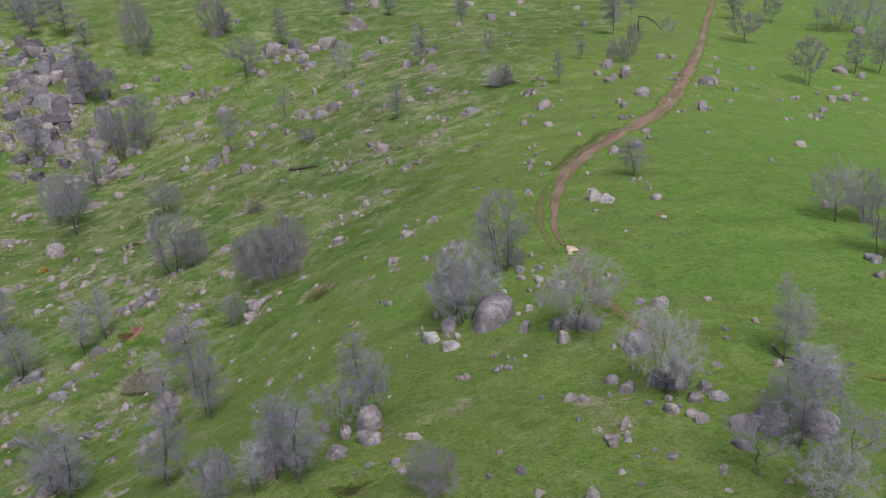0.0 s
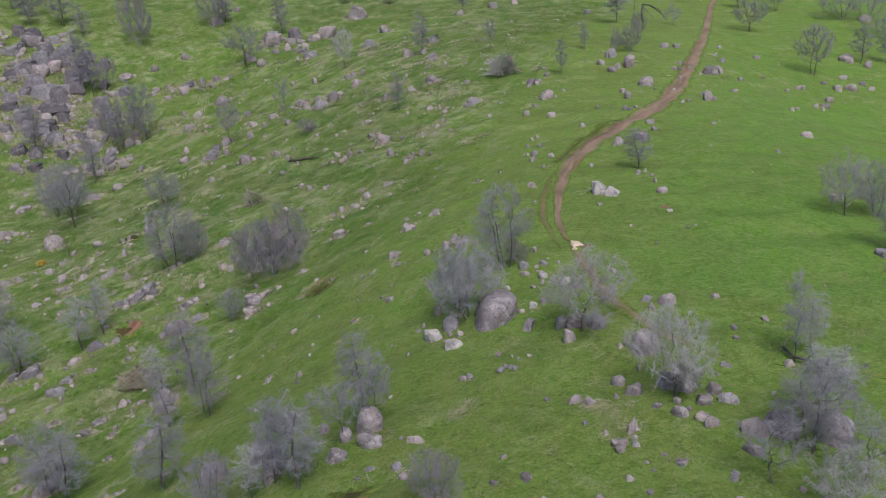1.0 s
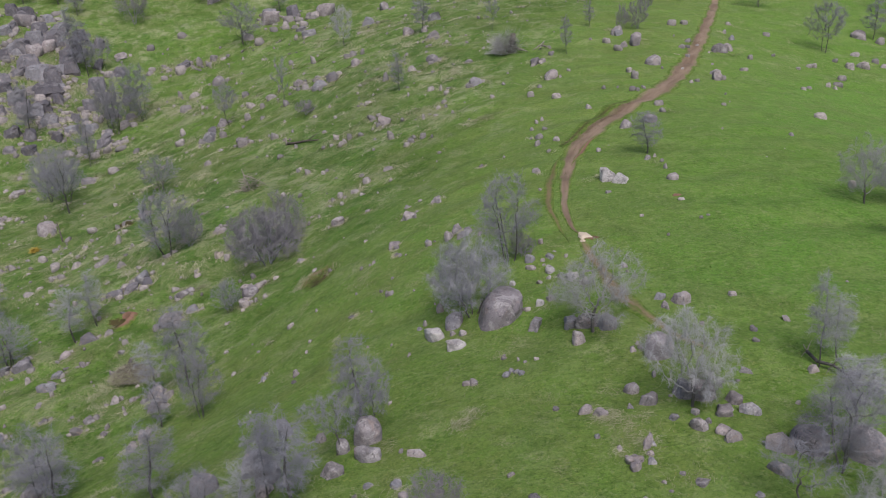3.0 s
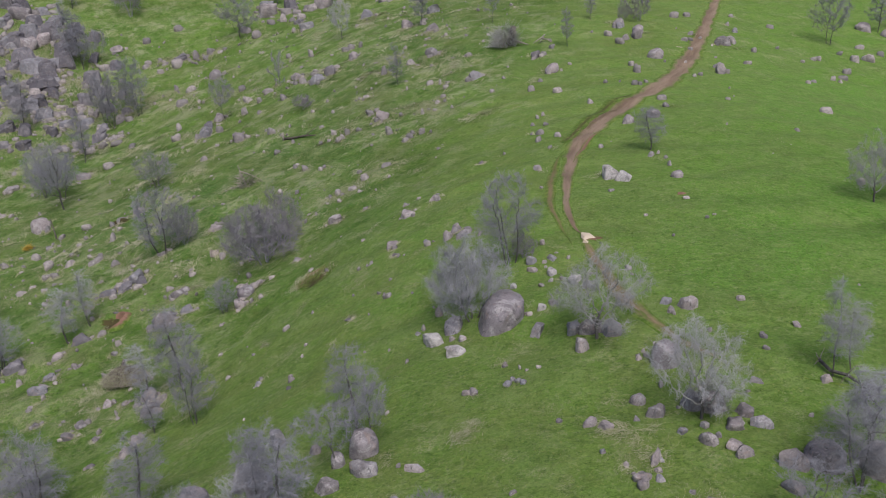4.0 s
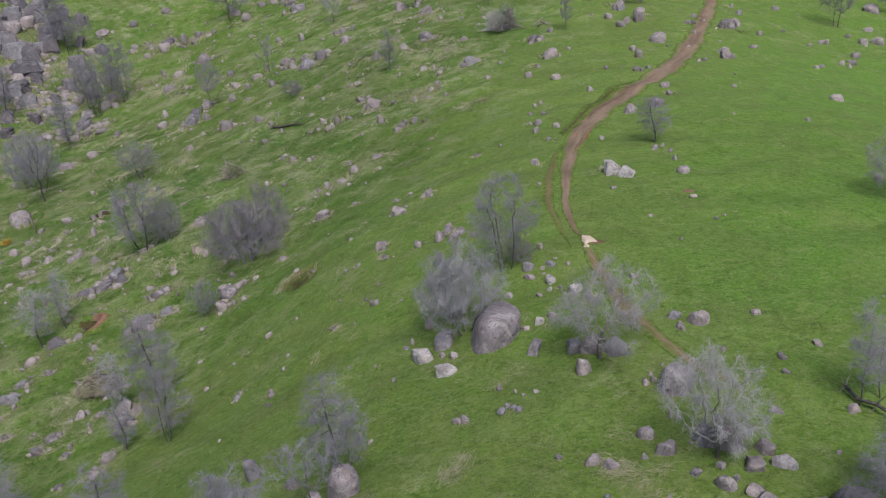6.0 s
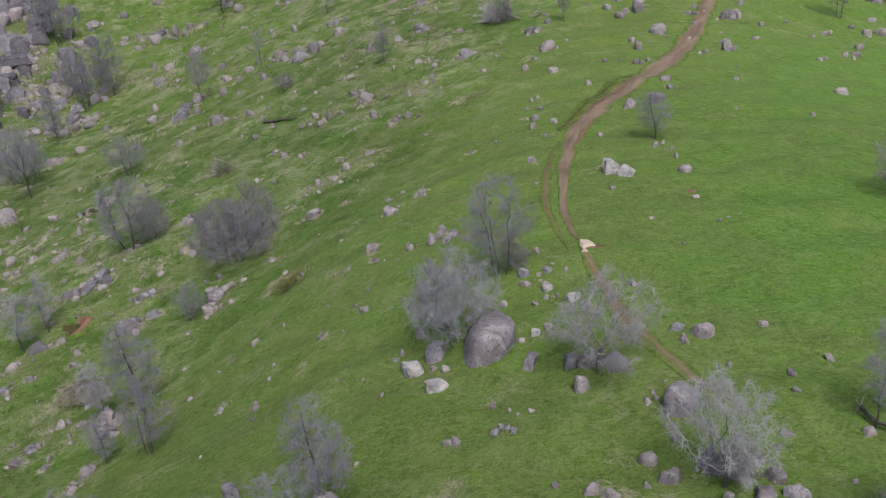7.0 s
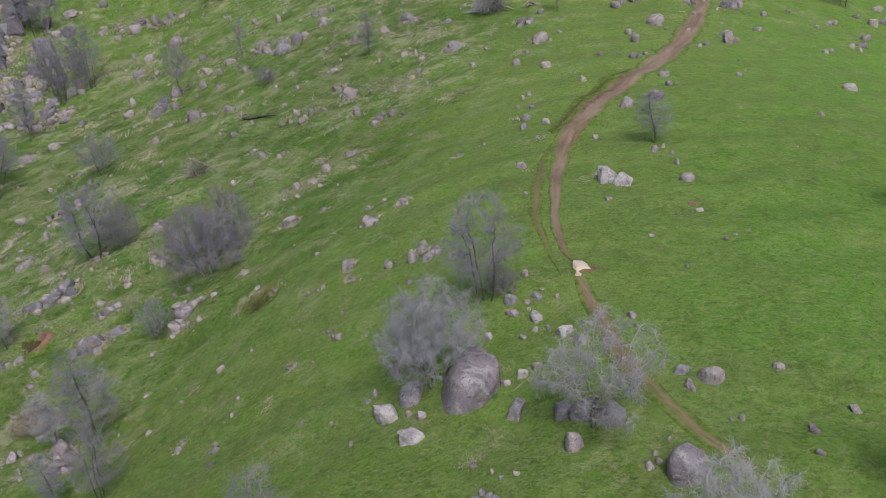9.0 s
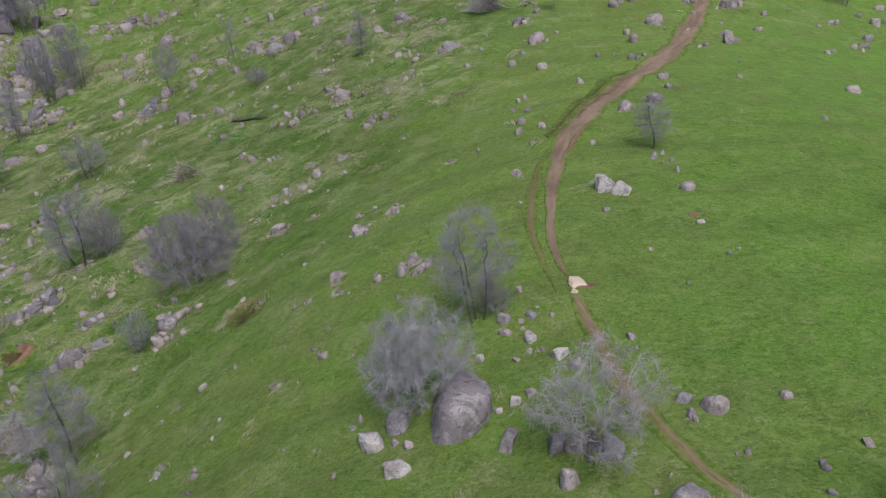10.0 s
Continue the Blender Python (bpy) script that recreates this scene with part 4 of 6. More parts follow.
boulder(-69.1, 38.0, 1.5, 0.9)
boulder(-62.9, 39.5, 1.4, 1.5)
boulder(-73.7, 41.0, 2.0, 2.6)
stone(-63.2, 41.8, 1.1, 1.0)
stone(-27.1, 42.2, 0.8, 0.5)
stone(-40.7, 44.0, 0.8, 0.7)
stone(-21.6, 46.0, 0.6, 0.4)
boulder(-58.1, 46.9, 1.5, 1.1)
stone(-38.4, 49.7, 1.0, 0.6)
boulder(-14.5, 49.9, 2.9, 1.0)
stone(-41.3, 50.4, 1.3, 0.7)
boulder(-9.8, 52.5, 1.8, 0.8)
stone(-13.3, 57.6, 0.8, 0.5)
boulder(-60.3, 58.3, 1.6, 1.0)
boulder(-30.0, 65.5, 2.9, 1.5)
boulder(-69.8, 65.8, 3.4, 1.7)
boulder(-52.6, 66.5, 1.6, 1.0)
boulder(-78.1, 75.3, 2.3, 3.0)
stone(-92.8, 77.2, 1.6, 0.9)
boulder(-84.3, 77.6, 2.1, 1.1)
stone(-33.4, 79.9, 1.2, 0.9)
boulder(-29.0, 80.4, 1.9, 1.0)
boulder(-91.1, 80.7, 2.5, 1.4)
boulder(-31.9, 80.8, 1.9, 1.3)
boulder(-97.2, 82.5, 2.8, 1.7)
boulder(-26.7, 83.6, 2.2, 1.3)
boulder(-112.2, 85.5, 3.0, 1.5)
boulder(-22.6, 86.9, 2.0, 1.1)
stone(-109.7, 87.2, 1.8, 1.0)
stone(-28.6, 88.4, 1.3, 0.9)
boulder(-103.4, 89.1, 2.6, 2.0)
stone(-84.7, 89.1, 1.7, 2.0)
stone(-38.6, 97.3, 1.3, 0.8)
boulder(-102.1, 98.8, 2.1, 1.3)
boulder(-18.6, 100.4, 1.9, 1.1)
boulder(-42.8, 100.7, 2.3, 1.5)
stone(-90.2, 100.9, 1.8, 1.3)
stone(-16.0, 101.2, 1.3, 1.2)
boulder(-88.9, 102.5, 2.4, 1.9)
stone(-45.8, 103.3, 1.4, 1.0)
stone(-24.0, 107.0, 1.6, 2.1)
boulder(-112.4, 108.6, 5.5, 5.7)
stone(-37.0, 113.2, 1.4, 1.1)
stone(-36.1, 114.0, 1.4, 1.1)
stone(-16.9, 114.8, 1.1, 1.4)
stone(-32.2, 115.3, 1.7, 1.0)
stone(-35.4, 116.8, 1.7, 1.3)
boulder(-39.0, 118.7, 2.4, 2.5)
stone(-13.5, 119.9, 1.7, 0.9)
boulder(-26.9, 120.8, 4.1, 1.8)
stone(-12.2, 122.8, 1.5, 0.9)

# the meadow
stone(26.7, 48.6, 0.9, 0.8)
stone(27.0, 53.0, 0.8, 0.5)
boulder(6.8, 54.5, 1.6, 0.8)
boulder(24.9, 54.7, 1.4, 1.2)
stone(26.3, 55.6, 0.8, 0.6)
stone(18.2, 63.3, 1.1, 0.6)
boulder(8.0, 73.6, 1.9, 1.0)
stone(42.2, 74.0, 0.6, 0.4)
boulder(11.8, 75.1, 1.6, 0.8)
boulder(25.0, 78.0, 2.6, 1.3)
boulder(8.6, 79.3, 2.0, 1.1)
stone(10.1, 84.2, 1.2, 0.6)
stone(7.8, 87.0, 1.5, 0.6)
stone(34.6, 89.8, 1.5, 0.9)
stone(9.0, 91.0, 1.2, 0.7)
boulder(34.7, 95.0, 1.9, 1.0)
boulder(20.2, 95.5, 1.8, 1.4)
boulder(69.1, 97.9, 2.7, 1.4)
boulder(14.5, 107.9, 2.2, 1.8)
stone(32.8, 108.6, 1.2, 0.8)
boulder(31.7, 109.1, 1.9, 1.0)
stone(34.5, 111.4, 1.0, 0.7)
stone(28.9, 113.7, 0.7, 0.6)
stone(8.9, 113.8, 1.7, 1.3)
stone(25.8, 114.6, 1.5, 0.8)
stone(47.2, 119.6, 1.0, 0.7)
stone(49.2, 122.2, 1.2, 0.7)
stone(34.5, 122.4, 1.8, 2.0)
stone(35.2, 124.9, 1.3, 1.0)

# the far hillside
stone(56.3, 127.1, 1.9, 1.0)
boulder(14.9, 129.7, 3.9, 2.4)
stone(34.3, 129.9, 1.5, 1.2)
stone(77.2, 130.0, 1.4, 0.7)
stone(56.0, 130.9, 1.9, 1.8)
boulder(-77.4, 131.3, 2.6, 1.8)
stone(-11.8, 131.7, 1.5, 0.8)
stone(79.4, 132.5, 1.4, 0.7)
stone(47.9, 132.8, 0.8, 0.6)
stone(43.0, 133.2, 0.8, 0.6)
boulder(-4.2, 134.1, 4.0, 2.1)
boulder(-59.2, 134.7, 3.2, 1.7)
stone(-13.5, 135.0, 1.2, 1.5)
stone(-16.2, 136.4, 1.9, 1.2)
boulder(-69.2, 137.7, 4.3, 3.7)
stone(-22.4, 138.0, 0.9, 0.9)
boulder(41.4, 138.6, 4.8, 3.3)
stone(86.7, 139.6, 1.6, 1.2)
stone(64.7, 140.4, 1.0, 0.8)
stone(66.0, 141.3, 1.4, 0.8)
boulder(11.6, 143.7, 3.5, 2.1)
stone(52.7, 147.8, 1.5, 0.7)
stone(93.8, 149.0, 2.2, 1.2)
boulder(-113.9, 151.6, 3.4, 2.4)
stone(-79.1, 152.2, 2.5, 2.0)
boulder(35.0, 152.2, 3.0, 2.2)
stone(83.9, 153.4, 1.5, 0.7)
stone(-53.4, 153.8, 1.7, 1.3)
boulder(-6.5, 154.4, 2.4, 1.6)
boulder(-84.0, 154.9, 5.4, 3.6)
stone(71.2, 154.9, 1.5, 1.2)
stone(60.1, 155.5, 1.0, 0.5)
stone(62.0, 157.0, 1.2, 0.9)
stone(-30.9, 158.1, 2.4, 2.3)
stone(53.4, 158.5, 2.1, 1.0)
stone(90.3, 159.1, 1.8, 1.2)
boulder(-22.7, 159.3, 3.1, 3.7)
stone(32.8, 159.5, 2.4, 1.6)
boulder(-95.3, 159.7, 3.0, 2.1)
boulder(64.7, 161.3, 2.9, 1.8)
stone(-73.9, 161.6, 2.5, 2.0)
stone(67.8, 161.9, 1.7, 1.4)
boulder(40.9, 162.0, 4.9, 4.0)
boulder(-61.8, 162.7, 3.2, 3.1)
boulder(-16.9, 163.3, 4.2, 3.7)
stone(102.5, 164.4, 2.6, 1.7)
stone(56.5, 165.0, 1.7, 1.0)
boulder(107.6, 167.6, 4.2, 2.0)
stone(99.8, 169.3, 2.1, 1.0)
stone(-71.4, 170.1, 1.9, 1.4)
stone(-98.2, 170.4, 1.9, 2.2)
boulder(37.2, 170.5, 4.7, 3.1)
boulder(-53.1, 170.6, 4.8, 3.8)
stone(115.1, 171.3, 2.2, 1.0)
boulder(-57.9, 174.0, 3.4, 2.1)
stone(113.6, 174.0, 1.9, 1.3)
boulder(-76.5, 175.0, 3.1, 2.5)
boulder(-50.0, 175.1, 5.2, 4.3)
boulder(-69.9, 175.8, 3.0, 2.5)
stone(109.7, 179.3, 2.7, 1.2)
boulder(-61.5, 182.4, 4.2, 2.5)
stone(71.7, 183.2, 1.2, 1.2)
boulder(-43.6, 183.6, 4.2, 3.7)
stone(86.0, 187.9, 2.2, 1.2)
stone(-82.5, 190.1, 2.4, 1.9)
boulder(-18.5, 191.4, 4.7, 3.4)
stone(-42.9, 195.8, 2.0, 1.9)
stone(76.3, 196.1, 1.6, 1.1)
boulder(-106.4, 196.4, 4.2, 2.3)
boulder(-46.1, 196.8, 3.2, 2.7)
stone(-21.9, 202.5, 2.4, 2.0)
stone(-61.2, 204.4, 2.5, 2.8)
boulder(-27.4, 206.2, 4.9, 3.6)
boulder(-107.3, 209.2, 4.0, 5.1)
stone(-113.2, 211.8, 1.8, 2.2)
boulder(-99.7, 215.6, 5.3, 3.8)
boulder(-19.4, 219.1, 5.5, 5.4)
stone(-113.8, 238.2, 3.4, 3.3)
stone(-108.2, 240.2, 3.4, 2.3)
boulder(-45.7, 241.8, 6.0, 4.5)
boulder(-71.3, 248.6, 5.3, 4.2)
boulder(-76.5, 263.5, 4.0, 2.9)
boulder(-84.2, 265.1, 5.0, 3.4)
boulder(-42.6, 266.0, 5.9, 4.4)
boulder(-84.3, 273.0, 4.6, 4.0)
boulder(-92.4, 274.1, 9.3, 5.6)
boulder(-73.5, 274.1, 5.1, 3.0)
boulder(-68.7, 275.5, 9.2, 6.0)
boulder(3.4, 294.0, 4.8, 2.6)
boulder(-58.0, 300.1, 11.4, 9.7)
boulder(-56.7, 346.4, 7.3, 3.7)

# the rocky outcrop
stone(-129.3, 123.6, 2.0, 0.9)
boulder(-134.5, 123.9, 3.9, 1.8)
boulder(-119.9, 147.8, 4.7, 1.6)
stone(-147.5, 149.9, 1.9, 0.8)
stone(-147.4, 158.3, 1.6, 1.4)
boulder(-129.3, 171.9, 3.8, 1.4)
boulder(-125.8, 173.8, 3.5, 1.7)
boulder(-121.0, 174.3, 4.1, 1.2)
stone(-158.2, 176.5, 2.3, 1.1)
stone(-136.7, 178.2, 3.0, 1.3)
stone(-160.8, 184.9, 2.4, 0.9)
boulder(-140.2, 191.8, 3.7, 1.5)
stone(-124.0, 193.4, 2.7, 1.5)
boulder(-128.2, 194.9, 4.1, 2.0)
boulder(-173.1, 197.7, 3.7, 1.9)
boulder(-167.9, 201.8, 5.1, 2.7)
boulder(-179.9, 205.5, 3.7, 2.3)
boulder(-167.7, 207.3, 4.1, 2.3)
boulder(-138.7, 208.1, 3.6, 3.2)
boulder(-167.0, 213.9, 5.2, 2.5)
boulder(-173.9, 217.3, 5.0, 2.3)
boulder(-172.3, 221.0, 4.6, 2.0)
boulder(-165.0, 224.5, 5.8, 2.3)
boulder(-189.5, 227.7, 4.8, 2.5)
boulder(-173.5, 228.8, 5.9, 2.4)
stone(-125.2, 230.0, 2.6, 1.3)
boulder(-119.6, 234.0, 5.2, 3.3)
boulder(-148.8, 234.8, 3.9, 2.6)
stone(-132.6, 234.8, 3.0, 1.3)
boulder(-162.1, 234.9, 4.7, 3.2)
boulder(-173.0, 235.5, 4.4, 2.5)
boulder(-187.8, 243.4, 6.2, 2.9)
boulder(-182.6, 244.6, 8.3, 4.2)
boulder(-195.4, 247.5, 4.6, 2.0)
stone(-174.1, 248.2, 2.5, 2.0)
boulder(-149.2, 249.0, 6.0, 1.6)
boulder(-180.2, 249.9, 7.5, 4.3)
stone(-203.3, 255.6, 3.9, 1.8)
boulder(-196.1, 266.9, 9.9, 3.9)


# ---- oaks ----
def tube_rows(path, radii, sides, verts, faces):
    path = np.asarray(path)
    d = np.gradient(path, axis=0)
    d /= np.linalg.norm(d, axis=1)[:, None] + 1e-9
    base = len(verts)
    for p, t, r in zip(path, d, radii):
        u = np.cross(t, (0.31, 0.87, 0.38))
        u /= np.linalg.norm(u) + 1e-9
        w = np.cross(t, u)
        for k in range(sides):
            a = 6.2832 * k / sides
            verts.append(p + r * (math.cos(a) * u + math.sin(a) * w))
    for i in range(len(path) - 1):
        for k in range(sides):
            k2 = (k + 1) % sides
            faces.append((base + i * sides + k, base + i * sides + k2, base + (i + 1) * sides + k2, base + (i + 1) * sides + k))


def twig_rows(starts, ends, width, verts, faces):
    """Slender three-sided twigs that run to a point."""
    starts, ends = np.asarray(starts), np.asarray(ends)
    d = ends - starts
    u = np.cross(d, (0.2, 0.5, 0.84))
    u /= np.linalg.norm(u, axis=1)[:, None] + 1e-9
    w = np.cross(d, u)
    w /= np.linalg.norm(w, axis=1)[:, None] + 1e-9
    base = len(verts)
    quad = np.stack((starts + u * width, starts - 0.5 * u * width + 0.87 * w * width, starts - 0.5 * u * width - 0.87 * w * width, ends), 1)
    verts.extend(quad.reshape(-1, 3))
    for i in range(len(starts)):
        b = base + 4 * i
        faces.extend(((b, b + 1, b + 3), (b + 1, b + 2, b + 3), (b + 2, b, b + 3)))


SHAPES = {
    # height, width, crown's foot, stems, crown points, reach of a bud, twigs, twig length, twig half-width, droop, lumps, widest height, openness
    "round": (9.0, 9.0, 1.0, 2, 560, 0.50, 8600, 0.85, 0.0085, 0.02, 0.13, 0.46, 0.20),
    "wide": (9.0, 10.5, 1.0, 1, 460, 0.50, 11500, 0.90, 0.0074, -0.50, 0.20, 0.48, 0.26),
    "tall": (10.0, 6.2, 1.0, 1, 400, 0.46, 7200, 0.80, 0.0085, 0.05, 0.16, 0.40, 0.20),
    "sparse": (9.0, 7.0, 2.0, 1, 190, 0.60, 3600, 0.80, 0.0085, 0.00, 0.20, 0.52, 0.36),
    "fan": (9.5, 10.0, 0.6, 3, 640, 0.54, 24000, 0.95, 0.0058, -0.10, 0.07, 0.45, 0.06),
    "slim": (10.0, 4.4, 1.2, 1, 200, 0.48, 5400, 0.80, 0.0070, 0.05, 0.14, 0.42, 0.20),
    "clump": (9.5, 8.0, 0.8, 3, 500, 0.48, 9000, 0.85, 0.0082, 0.02, 0.18, 0.42, 0.24),
    "spread": (9.0, 9.8, 1.8, 1, 460, 0.50, 8200, 0.90, 0.0080, -0.25, 0.15, 0.50, 0.24),
    "bush": (6.5, 8.5, 0.2, 5, 560, 0.50, 9800, 0.85, 0.0085, 0.00, 0.13, 0.40, 0.12),
}


def unit_rows(v):
    return v / (np.linalg.norm(v, axis=-1, keepdims=True) + 1e-9)


def crown_points(rng, n, tall, wide, foot, lumps, belly, open_):
    """Points that fill an uneven crown, denser towards its skin and with gaps."""
    d = unit_rows(rng.normal(size=(n * 4, 3)))
    wave = np.zeros(len(d))
    gap = np.zeros(len(d))
    r = rng.uniform(0.05, 1, len(d)) ** 0.42
    for _ in range(5):
        q = rng.normal(size=3) * 3.0
        wave += np.cos(d @ q + rng.uniform(0, 6.28)) / 5
        gap += np.cos((d * r[:, None]) @ (q * 1.9) + rng.uniform(0, 6.28)) / 2.2
    p = d * (r * (1 - lumps + 2.0 * lumps * wave))[:, None]
    mid = foot + (tall - foot) * belly
    z = np.where(p[:, 2] > 0, mid + p[:, 2] * (tall - mid), mid + p[:, 2] * (mid - foot))
    p = np.stack((p[:, 0] * wide / 2, p[:, 1] * wide / 2, z), 1)
    return p[gap > np.quantile(gap, open_)][:n]


def grow(rng, points, stems, top, step, near):
    """Limbs that reach from the stems towards all the points. Gives nodes, the parent of each and its stem share."""
    nodes, parent = [], []
    for k in range(stems):
        a = 6.28 * k / stems + rng.uniform(-0.5, 0.5)
        out = 0.0 if stems == 1 else rng.uniform(0.15, 0.5)
        p = np.array((out * math.cos(a), out * math.sin(a), -0.1))
        lean = np.array((0.30 * math.cos(a), 0.30 * math.sin(a), 1.0)) if stems > 1 else np.array((rng.normal() * 0.12, rng.normal() * 0.12, 1.0))
        if k == 0:
            nodes.append(np.array((0.0, 0.0, -0.5)))
            parent.append(-1)
        nodes.append(p)
        parent.append(0)
        while p[2] < top:
            lean = lean + rng.normal(size=3) * (0.10, 0.10, 0.0) * (0.5 if top > 3 else 1.0) - np.array((0.12, 0.12, 0)) * lean
            p = p + step * lean / np.linalg.norm(lean)
            nodes.append(p)
            parent.append(len(nodes) - 2)
    nodes = np.array(nodes)
    parent = list(parent)
    gaps = np.linalg.norm(points[:, None] - nodes[None], axis=2)
    best, dist = gaps.argmin(1), gaps.min(1)
    alive = np.ones(len(points), bool)
    births = np.zeros(len(nodes), int)
    for _ in range(70):
        if not alive.any():
            break
        pull = np.zeros((len(nodes), 3))
        np.add.at(pull, best[alive], unit_rows(points[alive] - nodes[best[alive]]))
        who = np.flatnonzero((np.abs(pull).sum(1) > 0) & (births < 3))
        if not len(who):
            break
        births[who] += 1
        d = unit_rows(unit_rows(pull[who]) + rng.normal(size=(len(who), 3)) * 0.24)
        fresh = nodes[who] + d * step
        base = len(nodes)
        nodes = np.vstack((nodes, fresh))
        births = np.concatenate((births, np.zeros(len(who), int)))
        parent.extend(who.tolist())
        gaps = np.linalg.norm(points[:, None] - fresh[None], axis=2)
        k = gaps.argmin(1)
        closer = gaps[np.arange(len(points)), k] < dist
        best[closer], dist[closer] = base + k[closer], gaps[np.arange(len(points)), k][closer]
        alive &= dist > near
    return nodes, np.array(parent)


def pipes(nodes, parent, kids, rad, main, sides):
    """Tapered tubes from each node's parent to it: one ring a node, and a ring more where a side branch leaves."""
    lead = np.zeros((len(nodes), 3))
    lead[kids] = unit_rows(nodes[kids] - nodes[parent[kids]])
    lead[lead[:, 2] == 0] = (0, 0, 1)
    ang = 6.2832 * np.arange(sides) / sides

    def rings(at, way, r):
        u = unit_rows(np.cross(way, (0.31, 0.87, 0.38)))
        w = np.cross(way, u)
        return (at[:, None] + (np.cos(ang)[None, :, None] * u[:, None] + np.sin(ang)[None, :, None] * w[:, None]) * r[:, None, None]).reshape(-1, 3)
    used = np.unique(np.concatenate((kids, parent[kids])))
    place = np.full(len(nodes), -1)
    place[used] = np.arange(len(used))
    side = kids[main[parent[kids]] != kids]
    v = np.concatenate((rings(nodes[used], lead[used], rad[used]), rings(nodes[parent[side]], lead[side], np.minimum(rad[parent[side]] * 0.9, rad[side] * 1.2))))
    start = place[parent[kids]].copy()
    start[main[parent[kids]] != kids] = len(used) + np.arange(len(side))
    a, b = start[:, None] * sides, place[kids][:, None] * sides
    f = [np.concatenate((a + k, a + (k + 1) % sides, b + (k + 1) % sides, b + k), 1) for k in range(sides)]
    return v, np.concatenate(f).tolist()


def oak_meshes(kind, seed, fine=True):
    tall, wide, foot, stems, n, near, twigs, tlen, twidth, droop, lumps, belly, open_ = SHAPES[kind]
    rng = np.random.default_rng(seed)
    if not fine:
        n, twigs, twidth, near = int(n * 0.5), int(min(twigs, 9000) * 0.55), twidth * 1.75, near * 1.3
    pts = crown_points(rng, n, tall, wide, foot, lumps, belly, open_)
    nodes, parent = grow(rng, pts, stems, {"tall": 7.4, "slim": 8.2, "clump": 4.6}.get(kind, max(0.75 * foot, 0.5)), 0.34, near)
    power = 2.25
    load = np.zeros(len(nodes))
    tips = np.ones(len(nodes), bool)
    tips[parent[parent >= 0]] = False
    load[tips] = 1.0
    for i in range(len(nodes) - 1, -1, -1):
        if parent[i] >= 0:
            load[parent[i]] += load[i]
    rad = (0.0180 if kind == "wide" else 0.0145) * np.maximum(load, 1.0) ** (1 / power)
    rad[parent < 0] *= 1.35
    kids = np.flatnonzero(parent >= 0)
    main = np.full(len(nodes), -1)
    for i in kids[np.argsort(load[kids])]:
        main[parent[i]] = i
    thick = rad[kids] >= (0.036 if kind == "wide" else 0.030)
    wood_v, wood_f = pipes(nodes, parent, kids[thick], rad, main, 6)
    fine_v, fine_f = pipes(nodes, parent, kids[~thick], rad * 0.9, main, 3)
    # sprays of fine twigs on the outer shoots, and finer ones on those
    first = int(twigs * 0.42)
    pick = rng.choice(kids[~thick], first)
    along = unit_rows(nodes[pick] - nodes[parent[pick]])
    q = unit_rows(along * 0.75 + rng.normal(size=(first, 3)) * 0.60 + np.array((0, 0, droop)))
    start = nodes[pick] + (nodes[parent[pick]] - nodes[pick]) * rng.uniform(0, 1, (first, 1))
    end = start + q * (tlen * rng.uniform(0.35, 1.25, (first, 1)))
    pick = rng.integers(0, first, twigs - first)
    root = start[pick] + (end - start)[pick] * rng.uniform(0.15, 0.85, (twigs - first, 1))
    q2 = unit_rows(q[pick] + rng.normal(size=(twigs - first, 3)) * 0.65 + np.array((0, 0, droop)))
    start, end = np.vstack((start, root)), np.vstack((end, root + q2 * (0.62 * tlen * rng.uniform(0.4, 1.2, (twigs - first, 1)))))
    end[:, 2] = np.maximum(end[:, 2], 0.1)
    spikes_v, spikes_f = [], []
    twig_rows(start, end, twidth, spikes_v, spikes_f)
    k = len(fine_v)
    fine_v = np.concatenate((fine_v, np.array(spikes_v)))
    fine_f = fine_f + (np.array(spikes_f) + k).tolist()
    top = np.percentile(fine_v[:, 2], 99.5)
    across = 2 * np.percentile(np.hypot(fine_v[:, 0], fine_v[:, 1]), 98.5)
    trunk = mesh_from("trunk", wood_v / (across, across, top), wood_f, BARK)
    pale = {"wide": (LICHEN, 0.11), "fan": (TWIG, 0.075), "bush": (TWIG, 0.07), "slim": (TWIG, 0.08)}
    if kind in pale:
        trunk.materials.append(pale[kind][0])
        trunk.polygons.foreach_set("material_index", np.tile(rad[kids[thick]] < pale[kind][1], 6).astype(np.int32))
    crown = BUSHTWIG if kind == "bush" else LICHENTWIG if kind == "wide" else HAZETWIG if kind in ("fan", "slim") else TWIG
    return trunk, mesh_from("crown", fine_v / (across, across, top), fine_f, crown, False)


OAKS = {kind: [oak_meshes(kind, 100 * i + j) for j in range(3)] for i, kind in enumerate(SHAPES)}
FAR_OAKS = {kind: [oak_meshes(kind, 500 + 100 * i + j, False) for j in range(3)] for i, kind in enumerate(SHAPES)}
OAK_LABEL = {
    "round": "leafless rounded grey oak with dense fine twigs",
    "wide": "leafless spreading oak with pale crooked limbs",
    "tall": "leafless upright slender grey oak",
    "sparse": "leafless thin oak with few bare branches",
    "slim": "leafless slender oak with a thin airy crown",
    "clump": "leafless clump of slender grey oak stems",
    "spread": "leafless dark-limbed oak with a broad rounded crown",
    "fan": "leafless rounded grey tree with very fine dense twigs",
    "bush": "leafless many-stemmed grey-brown thicket tree",
}
oak_rng = random.Random(5)


